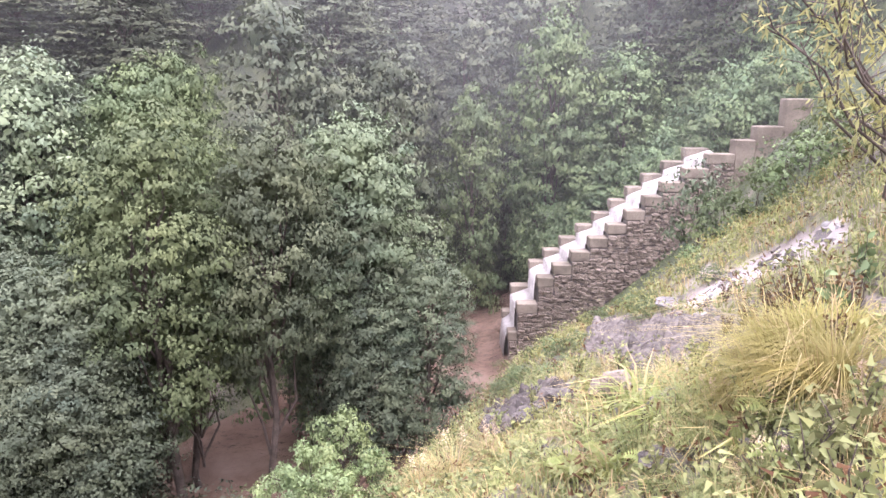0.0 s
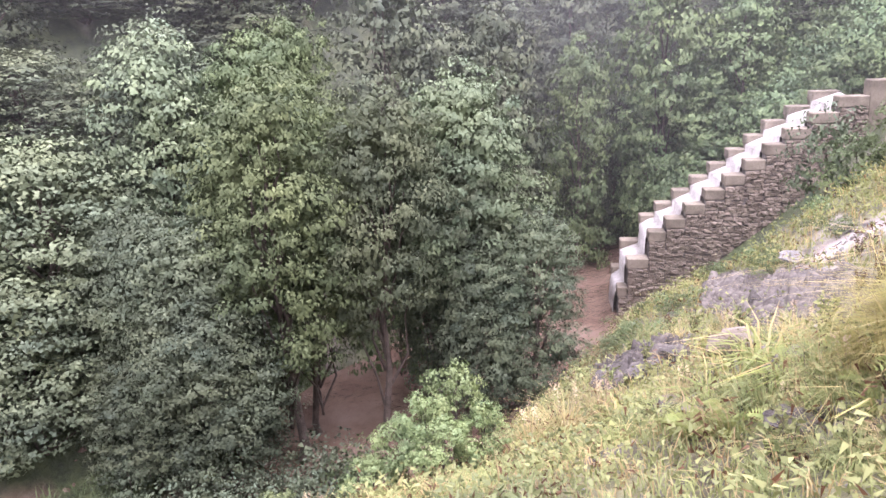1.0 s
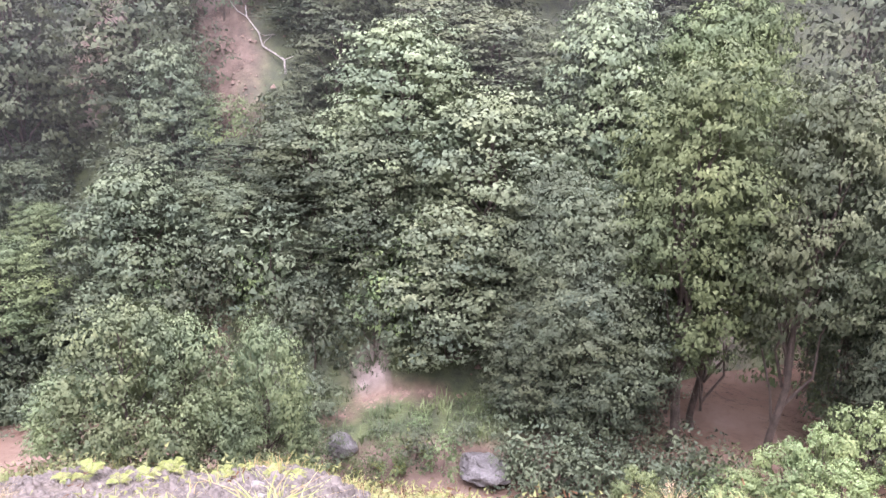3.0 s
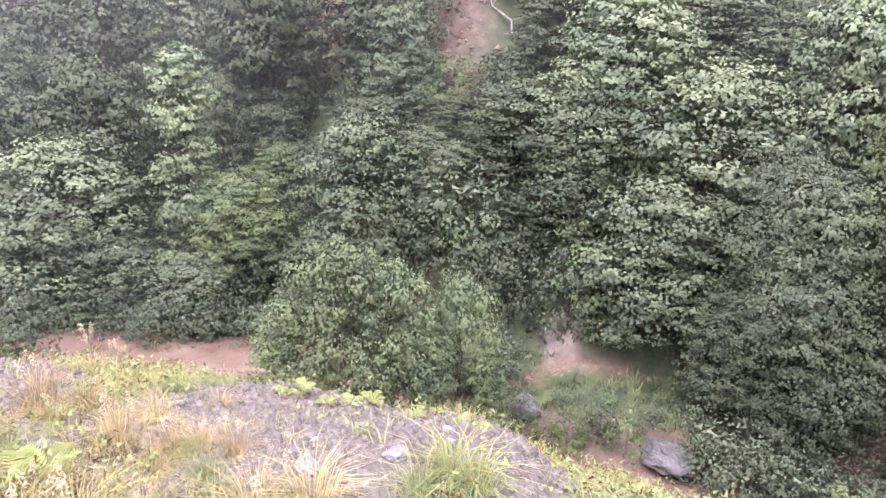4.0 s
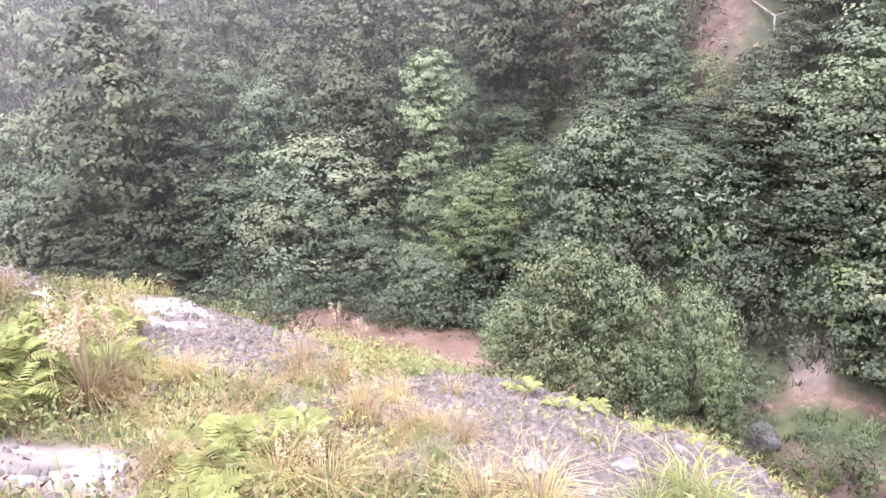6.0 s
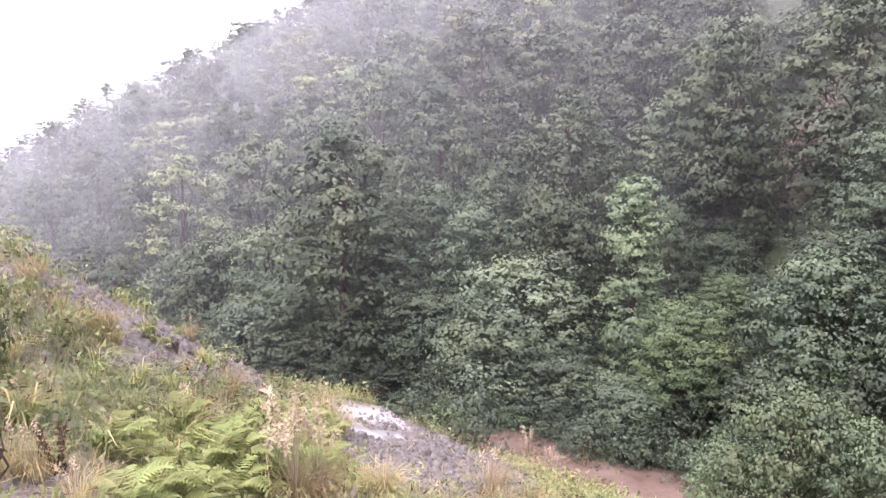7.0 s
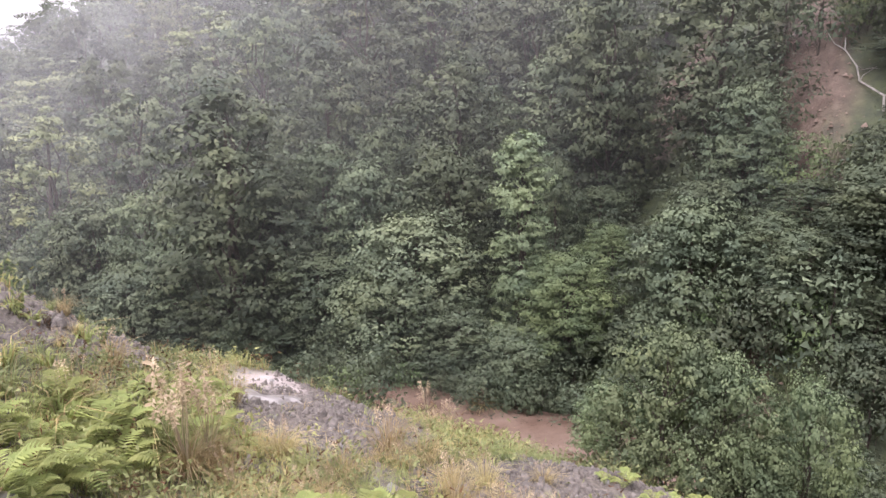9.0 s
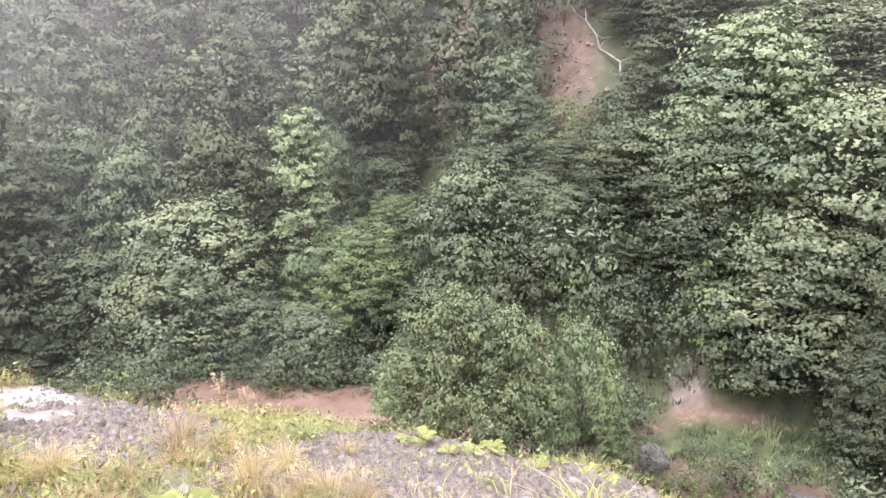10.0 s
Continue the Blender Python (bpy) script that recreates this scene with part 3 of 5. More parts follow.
FAR = {
    "h": make_tree("distant_tree", 8, 10.0, 3.8, 2300, 0.31, LEAF_FOREST, "misty dark tree on the distant wooded slope", dome=1.0, clear=0.12, lobes=10, width=0.95, limbs=3),
    "i": make_tree("distant_tree", 9, 12.0, 3.3, 2100, 0.31, LEAF_FOREST, "misty tall tree on the distant wooded slope", dome=1.0, clear=0.14, lobes=10, width=0.95, limbs=3),
}

# the trees along the stream: bearing, distance, elevation of the top, kind, radius
stand(HERO, [
    (22.9, 14.8, -1.9, "b", 1.75), (15.0, 15.2, -3.4, "j", 1.5), (7.3, 16.6, -2.4, "j", 1.9), (1.6, 15.6, -13.8, "a", 1.15), (4.6, 15.6, -15.5, "a", 1.3),
    (28.7, 14.4, -12.2, "a", 1.6), (28.5, 14.2, -17.5, "a", 1.5), (20.0, 15.6, -8.6, "b", 1.3), (31.4, 14.4, -15.5, "a", 1.4), (10.0, 16.8, -11.6, "a", 1.1),
    (31.6, 15.8, -10.8, "a", 1.6), (27.0, 15.2, -21.0, "a", 1.1), (34.4, 14.9, -20.5, "a", 1.3), (6.8, 15.9, -9.5, "a", 1.3),
], "alders along the stream")
stand(HERO, [
    (22.7, 19, 1.6, "b", 1.8), (30.1, 19.5, 1.7, "k", 2.0), (46.3, 18.5, 0.1, "k", 2.0), (38.8, 17.0, -5.2, "k", 2.2), (41.2, 16.2, -14.0, "k", 1.8),
    (52.1, 19, -7.1, "c", 1.7), (53.2, 17.8, -15.9, "o", 1.1), (62.9, 22, -2.1, "c", 1.3), (65.9, 19.5, -10.8, "c", 1.8), (37.7, 20.5, 1.0, "k", 2.1),
    (57.7, 18.8, -12.0, "c", 1.1), (48.5, 17.6, -8.0, "c", 1.5), (34.6, 17.5, -9.0, "c", 1.4), (28.9, 20, 2.4, "c", 1.9), (20.3, 19.5, 2.3, "b", 1.5),
    (43.0, 21.0, 2.4, "k", 1.9), (50.6, 21.5, 1.5, "c", 1.5),
], "alders of the far bank")
stand(HERO, [
    (79.0, 21, -5.7, "d", 1.2), (85.3, 24, -6.4, "c", 2.0), (88.5, 22, -11.6, "k", 2.4), (91.1, 25, -7.6, "c", 1.8), (96.9, 27, -8.2, "c", 2.2),
    (75.5, 20, -14.8, "b", 1.5), (79.3, 19.6, -20.3, "c", 1.4), (71.8, 23, -12.6, "b", 1.0), (64.0, 25.5, -1.6, "c", 1.5), (65.3, 21.5, -9.0, "o", 1.6),
    (60.2, 20, -11.0, "c", 1.1), (62.0, 22.0, -5.0, "c", 1.1), (52.8, 23.5, 1.5, "o", 1.2), (53.8, 21.0, -5.0, "c", 0.9), (58.2, 20.6, -8.6, "o", 1.0), (69.5, 19, -19.0, "o", 1.4), (74.3, 28, -4.6, "o", 1.9), (72.6, 25, -9.6, "o", 1.1), (94.5, 24.5, -14.1, "c", 1.8),
    (76.2, 24, -7.5, "c", 1.0), (84.5, 20.8, -18.5, "c", 1.4),
], "alders down the stream")
stand(HERO, [
    (99.0, 28, -7.5, "c", 1.9), (107.9, 30, -8.6, "k", 1.9), (111.8, 33, -9.1, "o", 1.8), (105.5, 28, -12.5, "c", 1.9), (102.0, 26, -14.9, "k", 1.5),
    (94.6, 27, -6.0, "o", 1.9), (90.2, 27, -5.0, "c", 1.6), (113.9, 36, -9.8, "o", 1.7), (118.5, 40, -10.2, "o", 2.2), (110.0, 29, -14.0, "o", 1.8),
    (86.3, 28, -2.4, "o", 2.1), (98.5, 24.5, -18.5, "o", 1.3), (106.0, 26.5, -17.5, "o", 1.2), (99.1, 31, -6.4, "o", 1.7),
], "alders in the lower gorge")
stand(WOODS, [
    (12.9, 24, 5.9, "e", 2.2), (23.6, 26, 6.8, "e", 2.6), (8.5, 22.5, 0.8, "e", 1.7), (4.1, 25, 2.1, "e", 1.9), (-2.0, 28, -0.5, "g", 1.4),
    (-2.0, 33, 4.6, "f", 2.0), (3.6, 36, 7.2, "f", 2.9), (-9.2, 29.5, 5.1, "g", 1.9), (-13.9, 29, 2.8, "g", 1.7), (-7.7, 30, -1.8, "g", 1.6),
    (-18.6, 31, 4.4, "e", 2.5), (-22.9, 34, 7.0, "e", 2.9), (-5.2, 31, -7.0, "e", 1.2), (-3.4, 31, -3.6, "e", 1.5), (-16.4, 36, 7.6, "f", 2.5),
    (-12.5, 28.5, -4.0, "g", 1.6), (-27, 33, 8, "f", 2.4), (8.5, 31, 7.5, "e", 2.4), (17.5, 30, 8.5, "f", 2.3),
], "trees behind the chute")
stand(WOODS, [
    (76.1, 30, 0.2, "e", 2.0), (80.5, 36, 1.2, "f", 2.5), (90.7, 36, 0.1, "e", 2.2), (77.9, 38, 6.0, "e", 2.9), (73.4, 32, 4.5, "e", 2.2),
    (71.6, 29, 0.5, "f", 1.6), (67.5, 37, 6.0, "e", 2.3), (82.5, 30, -2.0, "e", 1.9), (36.0, 26, 6.5, "e", 2.2), (47.5, 25, 5.0, "g", 1.8),
    (30.0, 27, 7.5, "e", 2.3), (42.0, 28, 7.5, "f", 2.2), (51.8, 27, 6.0, "f", 1.9), (95.5, 34, -4.0, "f", 1.9), (104.0, 33, -7.5, "e", 1.8),
], "trees of the hillside wood")
stand(MIDDLE, [
    (100.8, 55, 4.1, "l", 3.2), (105.3, 60, 1.4, "m", 3.8), (110.8, 70, 0.9, "l", 4.2), (91.3, 50, 7.6, "l", 3.1), (95.5, 58, 5.8, "n", 3.2),
    (84.4, 42, 5.6, "m", 3.5), (109.0, 48, -3.2, "m", 2.7), (97.2, 42, -2.7, "m", 2.6), (102.9, 46, -2.5, "n", 2.2), (114.9, 60, -3.7, "m", 3.3),
    (88.0, 45, 3.0, "n", 2.8), (93.5, 46, 0.5, "m", 2.8), (-2.5, 42, 8.5, "m", 3.0), (1.5, 46, 9.5, "n", 3.0), (-7.0, 44, 9.5, "m", 3.0), (6.5, 44, 10.0, "n", 2.8),
    (36.5, 31, 8.5, "m", 2.6), (36.8, 26.5, 6.0, "n", 2.0), (33.4, 25.5, 5.0, "m", 2.0), (41.0, 33, 9.0, "n", 2.6), (33.0, 34, 9.5, "m", 2.8),
], "trees of the far slope")


def wooded_slope():
    """The trees up the far side, row upon row, to the ridge."""
    rng = np.random.RandomState(42)
    n = 16000
    bs, us = rng.uniform(-36, 134, n), rng.uniform(0, 1, n) ** 1.1
    bank, crest = lookup(STREAM_T, bs)[:, 2], lookup(RIDGE_T, bs)[:, 0]
    d0 = bank + np.where(bs > 96, 4, np.where(bs > 20, 8, 3))
    ds = d0 * (crest * 1.03 / d0) ** us
    X, Y = -ds * np.sin(np.radians(bs)), ds * np.cos(np.radians(bs))
    rise = np.degrees(np.arctan2(land(X, Y) - EYE, ds))
    ok = (rise < np.where(bs < 28, 8.5, np.where(bs < 66, 6.0, 13.0))) & ~((bs > 52.5) & (bs < 63) & (ds < 30)) & ~((bs > 64.6) & (bs < 69.8) & (ds < 34.5)) & ~((bs > 4) & (bs < 15) & (ds < 30)) & ~((bs > 16) & (bs < 52) & ((rise < -3) | (us * 977 % 1 < 0.5)))
    kept, xy = [], np.zeros((0, 2))
    for x, y, b, d in zip(X[ok], Y[ok], bs[ok], ds[ok]):
        gap = 0.043 * d + 2.6
        if len(kept) >= 880:
            break
        if len(xy) and (((xy - (x, y)) ** 2).sum(1) < gap * gap).any():
            continue
        kept.append((float(x), float(y), float(b), float(d)))
        xy = np.vstack([xy, (x, y)])
    kept.sort(key=lambda k: k[3])
    used = set()
    for i, (x, y, b, d) in enumerate(kept):
        near = d < 34
        root = WOODS["efe"[i % 3]] if near else MIDDLE["mnmlmn"[i % 6]] if d < 95 else FAR["hih"[i % 3]]
        z = ground_z(x, y) - 0.2
        s = rng.uniform(0.75, 1.3) * (0.8 if d < 60 else 1.0)
        w = s * rng.uniform(0.85, 1.15)
        group = "trees of the hillside wood" if near else "trees of the far slope"
        if id(root) not in used and d >= 95:
            root.matrix_world = pose(x, y, z, 0, 0, 20)
            root.scale = (w, w, s)
            used.add(id(root))
            root["group"] = group
            continue
        ob = copy_thing(root, pose(x, y, z, 0, 0, (i * 61) % 360))
        ob.scale = (w, w, s)
        ob["group"] = group


wooded_slope()

# ---- the stepped chute ----
# where each step of the near side wall begins, and its top, against the eye
STEPS = [(2.07, -7.44), (2.34, -6.53), (2.95, -5.68), (3.43, -5.28), (3.97, -4.86), (4.51, -4.43), (5.05, -4.01), (5.59, -3.58), (6.12, -3.15), (6.63, -2.72), (7.28, -2.3), (7.95, -1.87)]


def box(bm, x0, x1, y0, y1, z0, z1, bevel=0.02):
    r = bmesh.ops.create_cube(bm, size=1.0)
    bmesh.ops.scale(bm, vec=(x1 - x0, y1 - y0, z1 - z0), verts=r["verts"])
    bmesh.ops.translate(bm, vec=((x0 + x1) / 2, (y0 + y1) / 2, (z0 + z1) / 2), verts=r["verts"])
    if bevel:
        edges = list({e for v in r["verts"] for e in v.link_edges})
        bmesh.ops.bevel(bm, geom=edges, offset=bevel, segments=1, affect="EDGES")


def make_chute():
    chute = thing("stepped_chute", pose(0, 0, EYE), "stepped masonry spillway chute carrying white water down into the stream", "spillway")
    for y0, y1, near in ((21.5, 21.95, True), (23.6, 24.05, False)):
        for k, (x, top) in enumerate(STEPS):
            x1 = STEPS[k + 1][0] if k + 1 < len(STEPS) else 8.7
            bm = bmesh.new()
            box(bm, x, x1 - 0.004, y0, y1, -9.5, top - 0.3, 0.0)
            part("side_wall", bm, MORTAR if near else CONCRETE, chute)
            bm = bmesh.new()
            box(bm, x - 0.03, x1 - 0.006, y0 - 0.03, y1 + 0.03, top - 0.3, top, 0.02)
            part("coping", bm, CONCRETE, chute, "pale weathered concrete coping")
    for x0, x1, top, low in ((8.704, 9.3, -1.45, -4.2), (9.304, 10.1, -1.05, -3.6), (10.104, 10.9, -0.25, -3.0)):
        bm = bmesh.new()
        box(bm, x0, x1, 21.5, 22.0, low, top, 0.03)
        part("side_wall", bm, CONCRETE, chute)
    # the channel's treads between the walls
    for k, (x, top) in enumerate(STEPS):
        x1 = STEPS[k + 1][0] if k + 1 < len(STEPS) else 8.7
        bm = bmesh.new()
        box(bm, x, x1 - 0.004, 21.954, 23.596, -9.5, top - 0.5, 0.0)
        part("tread", bm, CONCRETE, chute)
    # white water tumbling down the treads
    xs, zs = [], []
    for k, (x, top) in enumerate(STEPS):
        x1 = STEPS[k + 1][0] if k + 1 < len(STEPS) else 8.7
        for u in (0.0, 0.3, 0.7, 0.97):
            xs.append(x - 0.05 + (x1 - x) * u)
            zs.append(top - 0.42 + 0.14 + 0.22 * u)
    xs, zs = np.array([xs[0] - 0.07, xs[0] - 0.04] + xs), np.array([-8.7, -8.0] + zs)
    ys = np.linspace(21.96, 23.59, 14)
    X, Y = np.meshgrid(xs, ys, indexing="ij")
    Z = np.repeat(zs[:, None], len(ys), 1) + 0.035 * rough_noise((X * 5).ravel(), (Y * 5).ravel(), 31).reshape(X.shape)
    n, m = X.shape
    i, j = np.meshgrid(np.arange(n - 1), np.arange(m - 1), indexing="ij")
    f = np.stack([i * m + j, (i + 1) * m + j, (i + 1) * m + j + 1, i * m + j + 1], -1).reshape(-1, 4)
    me = mesh_from(np.stack([X.ravel(), Y.ravel(), Z.ravel()], 1), f, "white_water")
    me.polygons.foreach_set("use_smooth", np.ones(len(f), bool))
    part_mesh("white_water", me, FOAM, chute, "foaming white water")
    return chute


CHUTE = make_chute()


def masonry():
    """Rough stones laid in courses in the face of the near wall; each its own piece."""
    rng = np.random.RandomState(9)
    shapes = []
    for k in range(6):
        bm = bmesh.new()
        box(bm, -0.5, 0.5, -0.5, 0.5, -0.5, 0.5, 0.13)
        for v in bm.verts:
            v.co += Vector(rng.normal(0, 0.07, 3))
        me = bpy.data.meshes.new("stone")
        bm.to_mesh(me)
        bm.free()
        me.materials.append(MASONRY)
        shapes.append(me)
    n, rest = 0, []
    for k, (x0, top) in enumerate(STEPS):
        x1 = STEPS[k + 1][0] if k + 1 < len(STEPS) else 8.7
        ground = ground_z((x0 + x1) / 2, 21.2) - EYE - 0.15
        z = top - 0.32
        while z > ground:
            h = rng.uniform(0.06, 0.11)
            shared = 0.0 if k == 0 or z > STEPS[k - 1][1] - 0.45 else rng.uniform(-0.1, 0.06)
            cuts = [x0 + 0.005 + shared]
            while cuts[-1] < x1 - 0.26:
                cuts.append(cuts[-1] + rng.uniform(0.12, 0.27))
            cuts.append(x1 - 0.01)
            for a, b in zip(cuts, cuts[1:]):
                lift = rng.uniform(-0.025, 0.025)
                m = pose((a + b) / 2, 21.5, z - h / 2 + lift, rng.uniform(-4, 4), rng.uniform(-9, 9), rng.uniform(-5, 5)) @ Matrix.Diagonal(((b - a) * rng.uniform(0.84, 0.98), rng.uniform(0.06, 0.2), h * rng.uniform(0.8, 1.0), 1))
                if n < 300:
                    part_mesh("stone", shapes[rng.randint(0, 6)], None, CHUTE).matrix_local = m
                else:
                    rest.append((shapes[rng.randint(0, 6)], m))
                n += 1
            z -= h
    bm = bmesh.new()
    for me, m in rest:
        start = len(bm.verts)
        bm.from_mesh(me)
        bm.verts.ensure_lookup_table()
        bmesh.ops.transform(bm, matrix=m, verts=bm.verts[start:])
    if rest:
        part("rubble_stonework", bm, MASONRY, CHUTE)["kind"] = "stuff"
    else:
        bm.free()


masonry()

# ---- shrubs ----


def spot(bearing, dip, farthest=60.0):
    """The first ground met from the lookout in that direction; dip in degrees below the level."""
    d = np.geomspace(1.5, farthest, 700)
    a = radians(bearing)
    x, y = -d * math.sin(a), d * math.cos(a)
    under = land(x, y) >= EYE - d * math.tan(radians(dip))
    k = int(np.argmax(under)) if under.any() else len(d) - 1
    return float(x[k]), float(y[k]), float(d[k])


def make_shrub(name, seed, height, spread, count, leaf, mat, label, lobes=9, **kw):
    wood, crown = tree_meshes(seed, height, spread, count, leaf, clear=0.08, lobes=lobes, width=0.7, limbs=3, **kw)
    root = thing(name, Matrix.Identity(4), label, "bush")
    part_mesh("stem", mesh_from(*wood, "stem"), BARK, root)
    part_mesh("foliage", leafage(crown, "foliage"), mat, root)
    root["height"], root["spread"] = height, spread
    return root


BUSH = {
    "p": make_shrub("leafy_bush", 21, 3.0, 1.4, 13000, 0.062, LEAF_BUSH, "pale green leafy bush on the bank above the stream", 24, simple=False, bough=0.29),
    "q": make_shrub("leafy_bush", 22, 2.2, 1.0, 5600, 0.055, LEAF_SAPLING, "bushy pale green sapling on the steep grassy bank", 18, simple=False, bough=0.27),
}
SHRUB = {
    "r": make_shrub("undergrowth_shrub", 23, 2.2, 1.25, 1150, 0.1, LEAF_ALDER, "dark green undergrowth shrub beside the stream"),
    "s": make_shrub("undergrowth_shrub", 24, 1.6, 1.2, 1050, 0.098, LEAF_FRESH, "fresh green undergrowth shrub on the gorge slope"),
    "x": make_shrub("creeper_thicket", 26, 2.8, 1.7, 3600, 0.11, LEAF_FRESH, "bright green creepers smothering the steep bank", 14),
    "t": make_shrub("undergrowth_shrub", 25, 1.5, 1.1, 2600, 0.065, LEAF_OLIVE, "olive green shrub on the grassy hillside", 10),
}
stand(BUSH, [
    (68.6, 11.0, -20.4, "p", 1.15), (64.3, 10.9, -22.0, "p", 1.0), (72.2, 11.4, -24.6, "p", 0.8), (57.8, 11.3, -22.8, "p", 0.8), (61.5, 11.0, -27.5, "p", 0.8), (55.6, 11.4, -29.0, "p", 0.6),
    (8.6, 9.0, -25.3, "q", 0.55), (11.2, 8.8, -27.4, "q", 0.5), (13.8, 8.8, -28.8, "q", 0.5), (16.6, 8.7, -31.5, "q", 0.45), (6.4, 9.0, -28.4, "q", 0.45), (9.8, 8.3, -29.5, "q", 0.5), (25.0, 8.6, -33.0, "q", 0.4),
], "bushes on the bank")
stand(SHRUB, [
    (92.6, 12.7, -21.8, "r", 0.75), (94.4, 12.9, -22.8, "s", 0.6), (44.5, 12.9, -31.2, "r", 0.55), (47.2, 12.7, -32, "t", 0.45), (42, 12.6, -32, "s", 0.45), (49.6, 12.3, -33.2, "t", 0.4), (40.2, 13.4, -30.8, "r", 0.5), (36, 12.8, -32, "r", 0.5), (52.5, 13.0, -31, "r", 0.5),
    (128.8, 8.4, -8.6, "t", 0.5), (130.2, 8.2, -9.2, "t", 0.4), (117.6, 14.0, -11.6, "s", 0.4), (13, 18.4, -20, "s", 1.2), (10, 18.8, -20, "s", 1.0),
    (-24.5, 26.8, -2.5, "x", 1.3),
], "shrubs by the stream and the terrace")
stand(SHRUB, [
    (-19.8, 16.5, -5.6, "r", 0.85), (-21.5, 16.0, -7.5, "t", 0.8), (-24, 15.8, -5.0, "t", 0.8), (-27, 14.5, -3.0, "s", 0.8), (-30, 13.5, -1.0, "s", 0.8),
    (-25.5, 17.5, -3.5, "r", 0.9), (-33, 12.5, 1.0, "t", 0.8), (-28.5, 16, -0.5, "t", 0.9),
], "shrubs on the grassy hillside")


def undergrowth():
    """Shrubs along the water's edge and under the trees."""
    rng = np.random.RandomState(7)
    n = 0
    for b in np.arange(26, 132, 1.5):
        s = lookup(STREAM_T, np.array([b]))[0]
        for d, w in ((s[2] + rng.uniform(0.1, 0.8), 0.55), (s[2] + rng.uniform(2.6, 4.2), 0.9)):
            if 37 < b < 53 and d < 15.8:
                if rng.uniform() < 0.6 and d < 14.2:
                    w = 0.2
                else:
                    continue
            x, y = at(b + rng.uniform(-0.8, 0.8), d)
            root = SHRUB["rsrr"[rng.randint(0, 4)]]
            ob = copy_thing(root, pose(x, y, ground_z(x, y) - 0.1, 0, 0, rng.uniform(0, 360)))
            k = w * rng.uniform(0.8, 1.35)
            ob.scale = (k, k, k * rng.uniform(0.8, 1.3))
            ob["group"] = "undergrowth along the stream"
            n += 1
    # the near bank
    for b in np.arange(17, 36, 1.6):
        s = lookup(STREAM_T, np.array([b]))[0]
        x, y = at(b, s[0] + rng.uniform(-0.1, 1.2))
        ob = copy_thing(SHRUB["rrs"[rng.randint(0, 3)]], pose(x, y, ground_z(x, y) - 0.1, 0, 0, rng.uniform(0, 360)))
        k = rng.uniform(0.45, 0.8)
        ob.scale = (k, k, k)
        ob["group"] = "undergrowth along the stream"
    # scrub between the trees about the landslip
    n = 0
    while n < 100:
        b, d = rng.uniform(51, 82), rng.uniform(18.5, 34)
        if (55.2 < b < 60.6 and rng.uniform() < 0.85) or (64.8 < b < 69.4 and 25 < d):
            continue
        n += 1
        x, y = at(b, d)
        ob = copy_thing(SHRUB["rrt"[rng.randint(0, 3)]], pose(x, y, ground_z(x, y) - 0.1, 0, 0, rng.uniform(0, 360)))
        k = rng.uniform(0.6, 1.0)
        ob.scale = (k, k, k * rng.uniform(0.9, 1.3))
        ob["group"] = "scrub about the landslip"
    # low scrub on the slope under the chute
    for _ in range(30):
        b = rng.uniform(-22, -4)
        x, y, _ = spot(b, float(np.interp(b, [-21.5, -5.7], [11.0, 21.0])) + rng.uniform(0.6, 3.4))
        ob = copy_thing(SHRUB["tts"[rng.randint(0, 3)]], pose(x, y, ground_z(x, y) - 0.04, 0, 0, rng.uniform(0, 360)))
        k = rng.uniform(0.13, 0.3)
        ob.scale = (k, k, k * rng.uniform(0.7, 1.1))
        ob["group"] = "low scrub under the chute"
    # creepers and scrub on the steep bank behind the chute
    for _ in range(40):
        b, d = rng.uniform(-27, -9), rng.uniform(26.5, 31)
        x, y = at(b, d)
        ob = copy_thing(SHRUB["x"], pose(x, y, ground_z(x, y) - 0.1, 0, 0, rng.uniform(0, 360)))
        k = rng.uniform(0.75, 1.1)
        ob.scale = (k, k, k * rng.uniform(1.0, 1.4))
        ob["group"] = "scrub behind the chute"


undergrowth()



